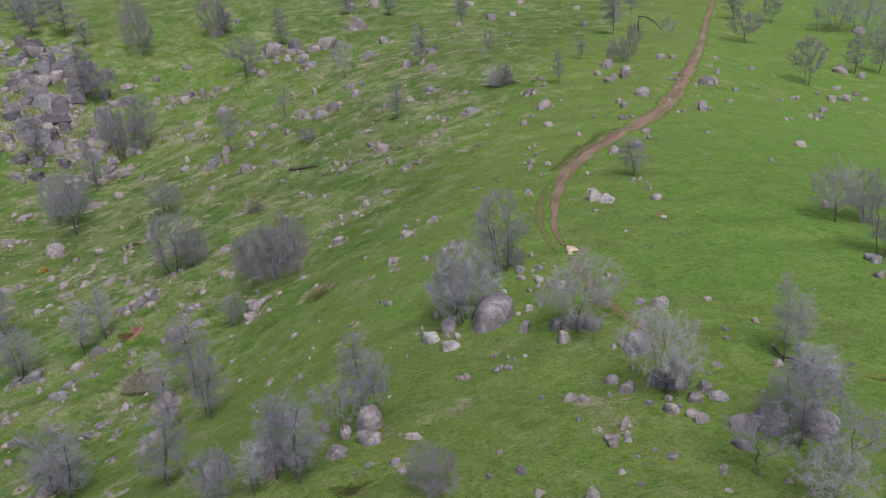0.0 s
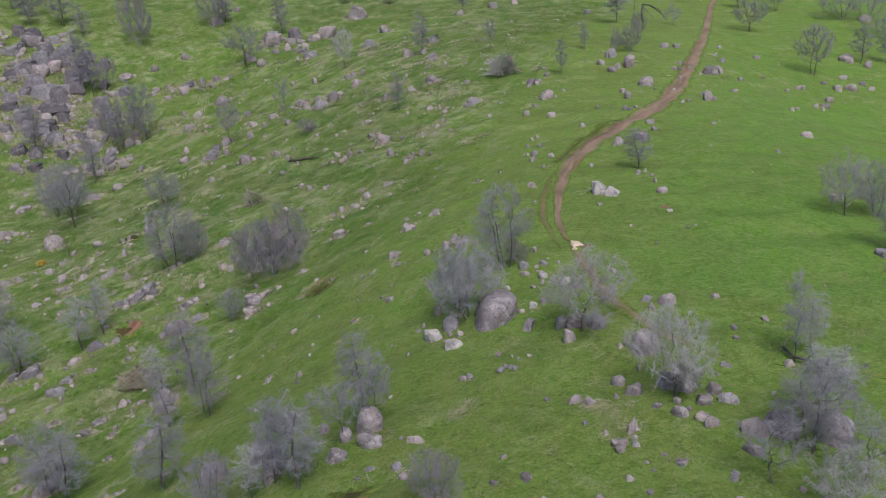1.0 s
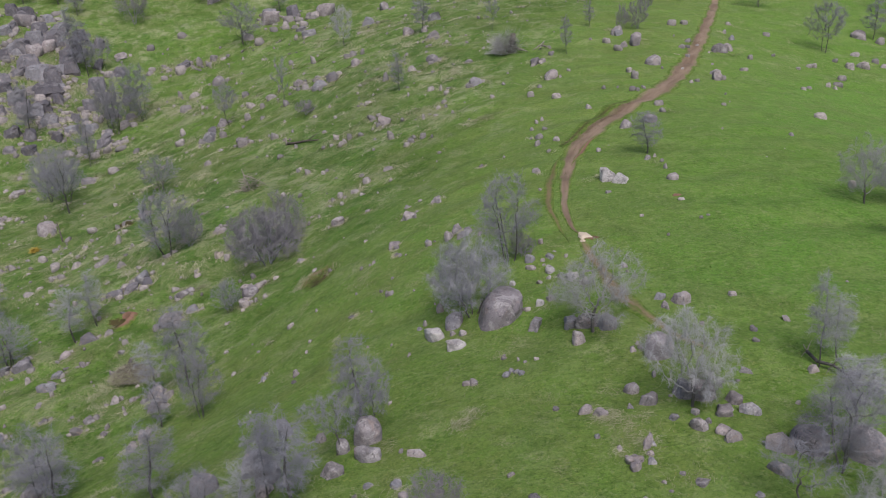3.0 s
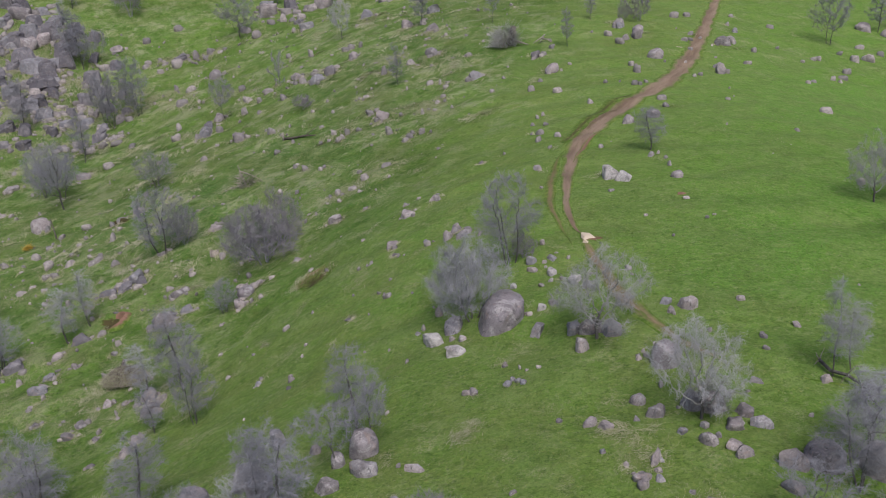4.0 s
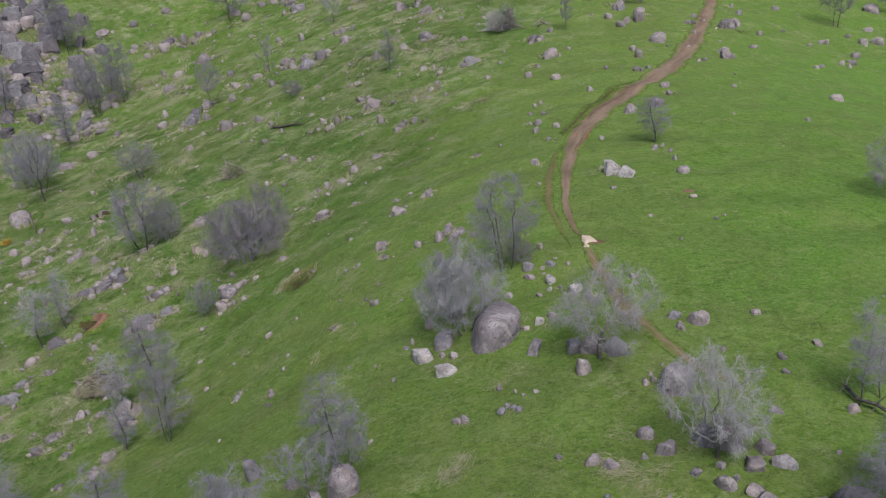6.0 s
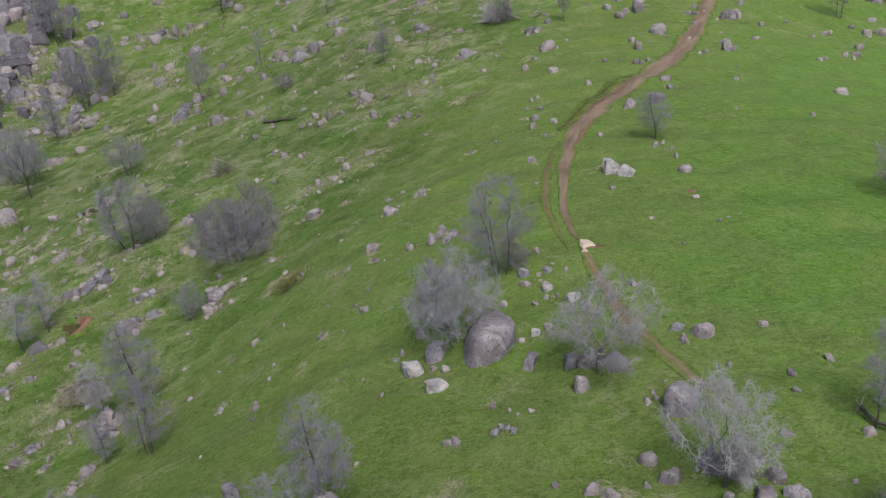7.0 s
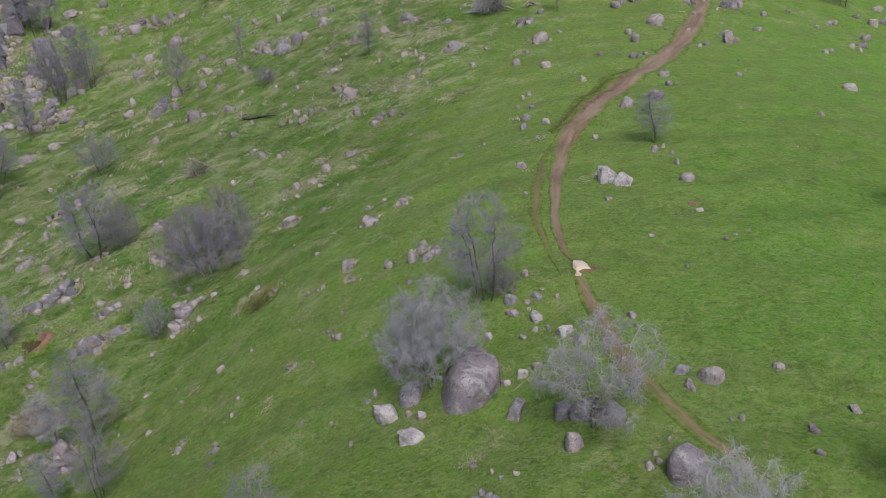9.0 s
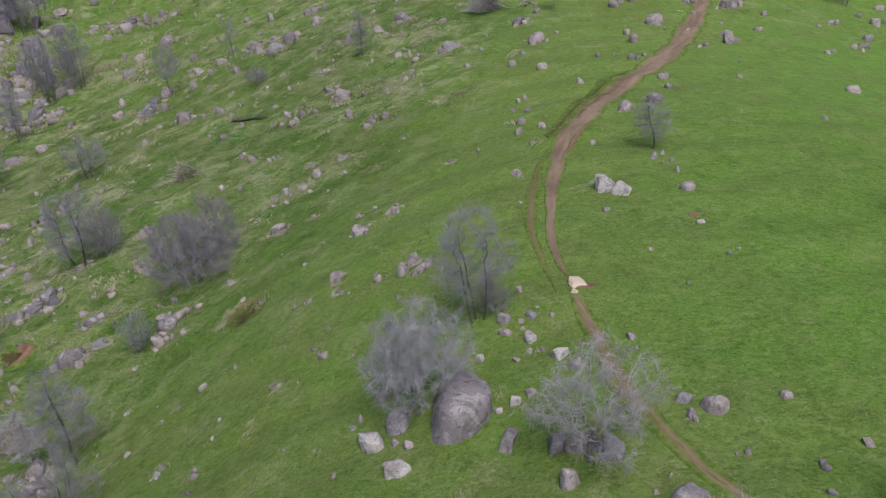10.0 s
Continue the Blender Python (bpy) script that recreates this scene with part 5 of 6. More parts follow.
def oak(x, y, tall, wide, kind, lean=0.0):
    tree = new("oak_tree")
    trunk, crown = oak_rng.choice(FAR_OAKS[kind] if y > 140 else OAKS[kind])
    for name, me in (("trunk", trunk), ("crown", crown)):
        ob = new(name, me)
        ob.parent = tree
    tree.matrix_world = (pose(x, y, ground_z(x, y) - 0.05, oak_rng.uniform(-3, 3), lean, 0) @ pose(0, 0, 0, 0, 0, oak_rng.uniform(0, 360))
                         @ Matrix.Diagonal((wide, wide, tall, 1)))
    return tagged(tree, OAK_LABEL[kind], "tree", "bare oaks on the hillside")


oak(-211.1, 298.7, 14.3, 19.0, "round")
oak(-190.5, 287.4, 21.0, 13.5, "tall")
oak(-227.9, 312.7, 14.0, 16.1, "round")
oak(-151.9, 274.7, 24.1, 15.9, "bush")
oak(-123.9, 295.7, 20.1, 16.8, "bush")
oak(-120.5, 299.8, 13.7, 10.2, "tall")
oak(-90.8, 284.9, 16.8, 9.6, "tall")
oak(-99.1, 251.9, 16.8, 17.7, "round")
oak(-160.4, 235.3, 24.5, 11.1, "slim")
oak(-156.9, 234.0, 20.9, 10.0, "tall")
oak(-152.9, 233.6, 16.4, 8.9, "sparse")
oak(-151.1, 238.1, 13.2, 9.0, "sparse")
oak(-159.5, 189.6, 19.1, 11.2, "tall")
oak(-128.7, 189.9, 19.8, 10.7, "clump")
oak(-121.7, 196.2, 19.9, 11.3, "clump")
oak(-130.1, 205.4, 13.2, 8.1, "tall")
oak(-80.4, 162.8, 13.7, 8.5, "spread")
oak(-62.9, 164.5, 14.4, 6.2, "sparse")
oak(-52.2, 216.7, 14.0, 9.9, "wide")
oak(-52.7, 147.6, 4.0, 6.7, "bush")
oak(-22.5, 202.2, 14.5, 8.1, "tall")
oak(-25.3, 143.8, 11.3, 5.5, "tall")
oak(-9.7, 281.7, 15.2, 8.7, "tall")
oak(-45.4, 320.0, 14.9, 10.3, "tall")
oak(-66.4, 325.7, 15.0, 8.7, "tall")
oak(0.9, 185.9, 10.5, 6.8, "sparse")
oak(20.6, 150.3, 10.2, 4.0, "tall")
oak(30.2, 179.8, 8.4, 3.7, "tall")
oak(48.3, 233.0, 16.8, 10.3, "tall")
oak(57.0, 244.5, 17.5, 6.5, "sparse")
oak(39.1, 173.9, 7.5, 4.4, "bush")
oak(44.4, 177.9, 8.2, 7.5, "bush")
oak(52.4, 208.5, 8.1, 6.3, "bush")
oak(97.1, 233.6, 11.8, 14.9, "round")
oak(106.8, 280.2, 14.5, 10.6, "tall")
oak(119.5, 272.0, 12.0, 10.5, "round")
oak(131.9, 255.6, 9.2, 5.6, "sparse")
oak(100.1, 178.0, 15.4, 12.7, "round")
oak(140.0, 256.8, 18.8, 18.1, "fan")
oak(147.3, 253.2, 21.6, 20.7, "fan")
oak(123.4, 198.9, 13.1, 7.8, "tall")
oak(132.2, 200.8, 15.5, 8.8, "tall")
oak(144.6, 232.7, 17.1, 12.2, "fan")
oak(25.6, 58.2, 7.0, 5.6, "tall")
oak(50.5, 32.8, 9.5, 8.3, "wide")
oak(55.5, 34.6, 8.3, 6.7, "clump")
oak(50.7, 18.2, 9.8, 7.0, "clump")
oak(-112.8, 121.1, 18.1, 14.2, "spread")
oak(-125.5, 135.4, 14.4, 10.9, "round")
oak(-126.3, 162.4, 16.0, 7.1, "tall")
oak(-85.7, 118.5, 9.4, 10.9, "round")
oak(-67.1, 73.5, 14.0, 12.4, "clump")
oak(-63.3, 75.9, 9.1, 6.5, "bush")
oak(-47.6, 66.0, 8.6, 9.0, "bush")
oak(-42.2, 58.0, 10.6, 14.5, "bush")
oak(-40.1, 63.9, 10.8, 9.3, "bush")
oak(-45.2, 43.6, 6.0, 5.4, "clump")
oak(-74.5, 46.4, 10.3, 6.4, "slim")
oak(-72.5, 50.8, 10.6, 5.4, "slim")
oak(-99.5, 61.3, 11.3, 7.7, "tall")
oak(-84.2, 41.6, 9.5, 9.9, "clump")
oak(-45.0, 22.6, 12.4, 7.0, "tall")
oak(-44.6, 11.4, 6.2, 3.8, "tall")
oak(-38.0, 9.4, 9.0, 6.0, "clump")
oak(-50.4, 22.8, 8.4, 5.0, "slim")
oak(-55.0, 0.0, 9.6, 8.0, "clump")
oak(-51.2, -3.8, 8.1, 7.2, "tall")
oak(-33.6, -14.7, 7.6, 6.0, "tall")
oak(-23.9, -26.5, 6.3, 5.0, "clump")
oak(-20.9, -25.2, 5.0, 3.1, "slim")
oak(-16.8, -25.3, 8.8, 6.0, "tall")
oak(-19.4, -23.4, 7.7, 3.8, "tall")
oak(-14.4, -19.0, 6.3, 4.5, "sparse")
oak(-12.7, -15.4, 9.4, 5.0, "tall")
oak(-11.1, -16.6, 6.6, 3.6, "sparse")
oak(-4.7, -32.0, 4.6, 4.4, "bush")
oak(1.2, 17.2, 11.2, 8.8, "clump")
oak(3.0, 17.9, 3.0, 3.6, "bush")
oak(-3.2, 5.6, 9.4, 9.6, "fan")
oak(-4.6, 9.0, 6.4, 6.0, "fan")
oak(9.0, -4.2, 8.8, 10.2, "wide")
oak(15.1, -19.2, 8.8, 8.0, "wide")
oak(16.1, -18.2, 2.9, 3.8, "bush")
oak(27.3, -13.1, 8.9, 3.2, "slim")
oak(29.2, -12.1, 6.4, 3.2, "slim")
oak(23.6, -27.3, 7.4, 6.6, "clump")
oak(19.3, -31.5, 5.6, 5.2, "sparse")
oak(26.0, -23.4, 6.8, 5.0, "slim")
oak(25.5, -31.6, 6.4, 5.8, "sparse")
oak(23.1, -35.1, 5.2, 5.9, "wide")
oak(-133.7, 195.3, 17.0, 10.0, "round")
oak(-129.8, 169.5, 12.0, 8.5, "sparse")
oak(-178.3, 277.9, 14.0, 9.0, "tall")
oak(-118.5, 131.8, 12.0, 11.0, "round")
oak(-205.0, 285.0, 17.0, 12.0, "tall")


# ---- fallen timber and brush ----
def part(name, verts, faces, material, parent, label="", smooth=True):
    ob = new(name, mesh_from(name, verts, faces, material, smooth))
    ob.parent = parent
    return tagged(ob, label)


def thing(name, x, y, label, category, group="", lift=0.0):
    ob = new(name)
    ob.matrix_world = pose(x, y, ground_z(x, y) + lift)
    return tagged(ob, label, category, group)


def limb_part(name, parent, points, radii, material, sides=8):
    v, f = [], []
    line = np.array(points, float)
    tube_rows(line, radii, sides, v, f)
    f.append(tuple(range(sides - 1, -1, -1)))
    f.append(tuple(range(len(v) - sides, len(v))))
    return part(name, v, f, material, parent)


def sticks_part(name, parent, n, seed, size, spread_, width, material, up=0.35, centre=(0, 0, 0)):
    """A tangle of dry sticks leaning outwards from the middle."""
    rng = np.random.default_rng(seed)
    a = rng.uniform(0, 6.28, n)
    r = np.sqrt(rng.uniform(0, 1, n)) * 0.55
    s = np.stack((np.cos(a) * r * spread_[0], np.sin(a) * r * spread_[1], rng.uniform(0.0, 1, n) * spread_[2] * (1 - r)), 1) + centre
    d = np.stack((np.cos(a) + rng.normal(size=n) * 0.5, np.sin(a) + rng.normal(size=n) * 0.5, rng.normal(size=n) * up + 0.1), 1)
    e = s + d * (size * rng.uniform(0.4, 1.2, n))[:, None]
    e[:, 2] = np.maximum(e[:, 2], 0.05)
    v, f = [], []
    twig_rows(s, e, width, v, f)
    return part(name, v, f, material, parent, smooth=False)


def dome_rows(seed, size):
    """The rows of a low uneven mound, its foot below the ground."""
    rng = np.random.default_rng(seed)
    a = np.linspace(0, 6.2832, 25)[:-1]
    v = []
    for up in (-0.2, 0.25, 0.6, 0.85, 0.98):
        r = math.sqrt(max(0.02, 1 - max(up, 0) ** 2)) * (1 + rng.uniform(-0.14, 0.14, 24))
        v.append(np.stack((np.cos(a) * r * size[0], np.sin(a) * r * size[1], up * size[2] * (1 + rng.uniform(-0.15, 0.15, 24))), 1))
    faces = [(24 * q + i, 24 * q + (i + 1) % 24, 24 * q + 24 + (i + 1) % 24, 24 * q + 24 + i) for q in range(4) for i in range(24)]
    faces.append(tuple(range(96, 120)))
    return np.concatenate(v), faces


def drape_part(name, parent, n, seed, size, length, width, material):
    """Stems that hang over a mound from its top towards the ground."""
    rng = np.random.default_rng(seed)
    a, u = rng.uniform(0, 6.28, n), rng.uniform(0.05, 0.95, n) ** 0.7
    size = np.array(size)
    a2, u2 = a + rng.normal(size=n) * 0.45, np.clip(u + length / size[0] * rng.uniform(0.1, 0.8, n), 0, 1.15)

    def on(a_, u_):
        p = np.stack((np.cos(a_) * u_, np.sin(a_) * u_, np.sqrt(np.maximum(0, 1 - u_ ** 2))), 1) * size
        return p * (1.02 + 0.10 * np.sin(3 * a_ + 2.0)[:, None])
    s, e = on(a, u) + rng.normal(size=(n, 3)) * 0.22, on(a2, u2) + rng.normal(size=(n, 3)) * 0.34
    e[:, 2] = np.maximum(e[:, 2], 0.02)
    v, f = [], []
    twig_rows(s, e, width, v, f)
    return part(name, v, f, material, parent, smooth=False)


def lying_crown(parent, at, tall, wide, turn):
    """The bare crown of a felled tree, lying on its side."""
    ob = new("crown", OAKS["sparse"][1][1])
    ob.parent = parent
    ob.matrix_basis = pose(*at, *turn) @ Matrix.Diagonal((wide, wide, tall, 1))
    return ob


def rel(x, y, ox, oy, z):
    """A point at ox, oy from the thing's foot, z above the ground there."""
    return (ox, oy, ground_z(x + ox, y + oy) - ground_z(x, y) + z)


log = thing("fallen_log", -49, 124.2, "dark weathered fallen log with an upright stub", "log")
limb_part("log_trunk", log, [rel(-49, 124.2, q, 2.0 - 0.44 * q - 2.0, 0.3 + 0.1 * math.sin(q)) for q in (-4.8, -3, -1, 1, 3, 4.6)],
          (0.34, 0.32, 0.28, 0.25, 0.2, 0.12), DEADWOOD)
limb_part("stub", log, [rel(-49, 124.2, -4.7, 2.0, 0.0), rel(-49, 124.2, -4.9, 2.1, 1.0), rel(-49, 124.2, -4.8, 2.2, 2.0)], (0.36, 0.28, 0.14), BRUSH)
limb_part("side_branch", log, [rel(-49, 124.2, 1.5, -0.6, 0.4), rel(-49, 124.2, 3.0, 0.6, 0.9), rel(-49, 124.2, 4.6, 2.2, 1.2)], (0.14, 0.1, 0.04), DEADWOOD)

snag = thing("dead_sapling", -57.2, 101.1, "pale dead leaning sapling with drooping twigs", "dead tree")
limb_part("stem", snag, [(0, 0, -0.3), (-0.4, 0.2, 1.6), (-1.0, 0.4, 3.4), (-1.4, 0.5, 5.0)], (0.2, 0.17, 0.12, 0.05), BRUSH, 6)
limb_part("branch", snag, [(-1.0, 0.4, 3.6), (0.8, 0.5, 2.8), (2.8, 0.3, 1.8), (4.2, 0, 0.9)], (0.14, 0.12, 0.09, 0.04), BRUSH, 5)
sticks_part("brushwood", snag, 260, 3, 1.5, (3.0, 2.4, 4.4), 0.05, BRUSH, 0.5)

pile = thing("uprooted_stump", 4.0, 158.0, "uprooted grey stump with a fan of bare roots", "stump")
sticks_part("brushwood", pile, 900, 4, 2.6, (5.6, 4.4, 6.6), 0.05, LICHEN, 0.9)
limb_part("root_trunk", pile, [(1.6, 0.4, 0.2), (2.0, 0.3, 2.4), (2.6, 0.4, 5.4)], (1.1, 1.0, 0.7), DEADWOOD)
limb_part("root_limb", pile, [(2.0, 0, 1.6), (4.2, -0.8, 1.0), (6.4, -1.6, 0.3)], (0.4, 0.3, 0.1), BRUSH)
limb_part("root_limb", pile, [(1.4, 0, 3.0), (0.2, -1.6, 1.8), (-0.8, -3.2, 0.2)], (0.35, 0.25, 0.1), BRUSH)

snapped = thing("fallen_branches", 14.5, 157.5, "grey tangle of fallen branches on grass", "branches")
for k, (ex, ey) in enumerate(((-2.8, -1.4), (1.2, 1.4), (2.2, -0.8), (-1.0, -2.0))):
    limb_part("branch", snapped, [(0, 0, 1.6 - 0.2 * k), (ex * 0.5, ey * 0.5, 0.9), (ex, ey, 0.15)], (0.24, 0.18, 0.08), BRUSH, 6)

heap = thing("brush_pile", -57.1, 30.6, "tall heap of grey brush draped with straw", "brush pile")
drape_part("brush", heap, 2600, 5, (3.2, 2.2, 1.6), 2.2, 0.026, BRUSH)
drape_part("straw_cover", heap, 1500, 6, (3.5, 2.4, 1.7), 2.0, 0.020, BENT)
drape_part("brush_mound", heap, 900, 7, (3.0, 2.1, 1.8), 1.8, 0.026, DEADWOOD)
part("packed_core", *dome_rows(8, (2.4, 1.6, 1.05)), DEADWOOD, heap)
limb_part("broken_trunk", heap, [(-1.2, 2.0, 0), (-1.3, 2.2, 1.4), (-1.0, 2.4, 2.3)], (0.42, 0.34, 0.2), DEADWOOD)

fallen = thing("fallen_tree", 64.0, 246.0, "broken dark tree with arching limbs on the ground", "fallen tree")
limb_part("snapped_trunk", fallen, [(-3.6, 2, -0.3), (-3.7, 2, 3.2), (-3.4, 2, 6.4)], (0.42, 0.36, 0.28), DEADWOOD)
limb_part("arching_limb", fallen, [(-3.4, 2, 6.2), (-1.0, 0, 6.0), (2.0, -4, 4.0), (3.4, -7, 0.6)], (0.26, 0.22, 0.16, 0.08), DEADWOOD)
limb_part("arching_limb", fallen, [(-3.3, 2, 5.9), (-1.8, -1, 3.6), (0.4, -6, 0.6)], (0.22, 0.18, 0.08), BRUSH)
limb_part("arching_limb", fallen, [(-1.0, 0, 5.8), (2.2, -3, 3.2), (4.2, -8, 0.4)], (0.2, 0.15, 0.07), DEADWOOD)
lying_crown(fallen, (2.0, -5.0, 0.8), 9.0, 8.0, (70, 0, 40))

oak_x, oak_y = 27.4, -12.4
down = thing("fallen_tree", oak_x, oak_y, "fallen dead oak with pale twisted limbs on grass", "fallen tree")
limb_part("fallen_trunk", down, [rel(oak_x, oak_y, *q) for q in ((-0.6, 0.9, 0.45), (-0.2, -0.5, 0.4), (0.8, -1.4, 0.6), (1.4, -2.6, 0.55), (1.5, -4.2, 0.45), (1.5, -5.8, 0.3))],
          (0.17, 0.16, 0.14, 0.12, 0.08, 0.04), BARK)
for k, q in enumerate((((-0.6, 0.9, 0.5), (-0.8, 1.1, 0.8), (-0.9, 1.0, 1.1)), ((-0.6, 0.9, 0.4), (-0.9, 0.6, 0.5), (-1.2, 0.5, 0.2)),
                       ((-0.6, 0.9, 0.4), (-0.2, 1.5, 0.7), (0.1, 1.7, 1.1)), ((0.8, -1.4, 0.7), (1.6, -1.0, 1.2), (2.6, -1.1, 1.2)),
                       ((1.4, -2.6, 0.6), (2.4, -2.8, 1.1), (3.2, -3.6, 0.6)), ((1.5, -4.2, 0.5), (2.3, -4.9, 0.9), (2.9, -6.0, 0.4)),
                       ((1.5, -4.2, 0.4), (0.7, -5.0, 0.9), (0.1, -6.0, 0.5)), ((0.8, -1.4, 0.5), (0.2, -2.2, 0.9), (-0.5, -3.0, 0.7)))):
    limb_part("limb", down, [rel(oak_x, oak_y, *p) for p in q], (0.06, 0.04, 0.012), BRUSH if k < 3 else DEADWOOD, 6)
lying_crown(down, (1.0, -2.0, 0.5), 5.5, 4.5, (80, 0, 20))

pole = thing("leaning_pole", -105.5, 102.0, "dark dead pole leaning against a boulder", "pole")
limb_part("pole_wood", pole, [(1.6, -2.4, 0.0), (0.4, -0.6, 2.0), (-0.9, 1.2, 4.0)], (0.17, 0.15, 0.1), DEADWOOD, 6)

stump = thing("hollow_stump", -54.8, 68.5, "weathered hollow ring-shaped stump in the grass", "stump")
ring_v, ring_f = [], []
for k in range(16):
    a = 6.2832 * k / 16
    top = 0.75 + 0.18 * math.sin(3 * a)
    for r, z in ((0.95, -0.2), (0.88, top), (0.62, top - 0.05), (0.58, 0.05)):
        ring_v.append((r * math.cos(a), r * math.sin(a), z))
for k in range(16):
    j = (k + 1) % 16
    for i in range(3):
        ring_f.append((4 * k + i, 4 * j + i, 4 * j + i + 1, 4 * k + i + 1))
part("shell", ring_v, ring_f, BRUSH, stump)

shrub = thing("yellow_shrub", -108.8, 95.6, "small yellow-leaved shrub beside a stone", "shrub")
sticks_part("foliage", shrub, 260, 14, 0.6, (1.4, 1.2, 1.2), 0.05, SHRUB, 0.7)


def plank(x, y, length, turn):
    bm = bmesh.new()
    bmesh.ops.create_cube(bm, size=1)
    bmesh.ops.scale(bm, vec=(length, 0.3, 0.12), verts=bm.verts)
    bmesh.ops.bevel(bm, geom=bm.edges[:], offset=0.015, segments=1, affect="EDGES")
    me = bpy.data.meshes.new("plank")
    bm.to_mesh(me)
    bm.free()
    me.materials.append(CREAM)
    ob = new("plank", me)
    slope = math.degrees(math.atan2(ground_z(x + 0.5, y) - ground_z(x - 0.5, y), 1.0))
    ob.matrix_world = pose(x, y, ground_z(x, y) + 0.05, 0, -slope, 0) @ pose(0, 0, 0, 0, 0, turn)
    return tagged(ob, "short pale weathered plank beside the dirt track", "plank", "planks by the track")


plank(50.2, 150.0, 2.2, -60)
plank(61.5, 157.5, 2.0, 40)


# ---- grass ----
def blades(name, centres, per, length, width, lie, material, label, seed):
    """One mesh of many grass blades round the centres."""
    rng = np.random.default_rng(seed)
    c = np.repeat(np.asarray(centres), per, 0)
    n = len(c)
    comb = np.repeat(rng.uniform(0, 6.28, len(centres)), per)
    a = comb + rng.normal(size=n) * 0.9
    px, py = c[:, 0] + rng.normal(size=n) * c[:, 2] * 0.45, c[:, 1] + rng.normal(size=n) * c[:, 2] * 0.45
    size = length * rng.uniform(0.6, 1.3, n) * np.clip(c[:, 2], 0.5, 1.3)
    up = rng.uniform(lie[0], lie[1], n)
    z = turf_z(px, py) - 0.02
    ex, ey, ez = px + size * np.cos(a) * np.cos(up), py + size * np.sin(a) * np.cos(up), None
    ez = turf_z(ex, ey) + size * np.sin(up)
    sx, sy = -np.sin(a) * width, np.cos(a) * width
    mx, my, mz = (px + ex) / 2, (py + ey) / 2, np.maximum(z, (z + ez) / 2) + size * 0.16
    v = np.stack((np.stack((px - sx, py - sy, z), 1), np.stack((px + sx, py + sy, z), 1), np.stack((mx + sx, my + sy, mz), 1),
                  np.stack((mx - sx, my - sy, mz), 1), np.stack((ex, ey, ez), 1)), 1).reshape(-1, 3)
    b = np.arange(n)[:, None] * 5
    faces = (b + np.array((0, 1, 2, 3))).tolist() + (b + np.array((3, 2, 4))).tolist()
    return tagged(new(name, mesh_from(name, v, faces, material, False)), label, "grass", kind="stuff")


def scatter_stones():
    rng = np.random.default_rng(77)
    for _ in range(3200):
        x, y = rng.uniform(-165, 60), rng.uniform(-40, 260)
        if rng.random() < np.clip((-34 - x + 0.37 * y) / 34, 0.05, 1) and field(x, y, 12) > -0.3:
            w = rng.choice((0.25, 0.35, 0.5, 0.7, 1.1)) * rng.uniform(0.8, 1.2)
            stone(x, y, w, w * rng.uniform(0.4, 0.8))


def field(x, y, seed):
    rng = np.random.default_rng(seed)
    f = 0
    for wave in (9, 13, 19, 31, 47, 70):
        t = rng.uniform(0, 6.28)
        f = f + np.sin((x * math.cos(t) + y * math.sin(t)) * 6.28 / wave + rng.uniform(0, 6.28))
    return f / 2.4


scatter_stones()
for bx, by, bw in list(PLACED):  # broken pieces beside the boulders of the slope
    if bx - 0.37 * by < -32 and bw > 0.9:
        for _ in range(3):
            a, r = rock_rng.uniform(0, 6.28), bw * rock_rng.uniform(0.42, 0.72)
            w = min(3.5, bw) * rock_rng.uniform(0.25, 0.6)
            stone(bx + r * math.cos(a), by + r * math.sin(a), w, w * rock_rng.uniform(0.35, 0.6))
join_stones("field_stones", STONES, "scattered small granite stones half buried in grass")
grass_rng = np.random.default_rng(21)
sx, sy = grass_rng.uniform(-170, 110, 60000), grass_rng.uniform(-50, 260, 60000)
wet = np.clip((sx - 0.37 * sy + 72) / 34, 0, 1)
keep = field(sx, sy, 4) + grass_rng.normal(size=60000) * 0.8 - 1.15 * wet > 0.62
centres = [(a, b, s) for a, b, s in zip(sx[keep], sy[keep], grass_rng.uniform(0.5, 1.2, keep.sum()))][:4600]


def mat(x, y, r):
    """A mat of lodged dry grass, thicker in the middle."""
    for _ in range(int(6 + 6.0 * min(r, 2.5) ** 2)):
        centres.append((x + grass_rng.normal() * r * 0.45, y + grass_rng.normal() * r * 0.45, grass_rng.uniform(0.6, 1.2)))


mat(-73.7, 110.0, 4.0)
mat(-57.1, 56.6, 3.0)
mat(-69.3, 39.5, 2.5)
mat(-72.1, 43.3, 2.2)
mat(-33.8, 25.7, 1.3)
mat(-20.0, 30.0, 3.1)
mat(-19.7, 19.1, 1.1)
mat(-15.6, 22.8, 1.2)
mat(-15.5, 53.0, 2.7)
mat(-31.3, 81.1, 3.3)
mat(-26.9, 85.3, 2.7)
mat(-25.6, 122.5, 4.0)
mat(-13.6, 121.0, 3.9)
mat(-35.0, 114.5, 5.2)
mat(-48.4, 138.0, 4.4)
mat(-119.4, 172.8, 9.1)
mat(-126.5, 234.0, 8.7)
mat(-84.8, 191.1, 5.5)
mat(-62.4, 134.1, 4.4)
mat(-117.7, 239.3, 8.7)
mat(-111.8, 248.0, 8.0)
mat(-67.5, 284.3, 8.5)
mat(-40.6, 209.7, 4.9)
mat(-24.4, 125.1, 3.5)
mat(-15.6, 77.9, 2.3)
mat(-114.4, 91.9, 4.9)
mat(-99.0, 72.8, 4.2)
mat(-86.1, 65.1, 4.1)
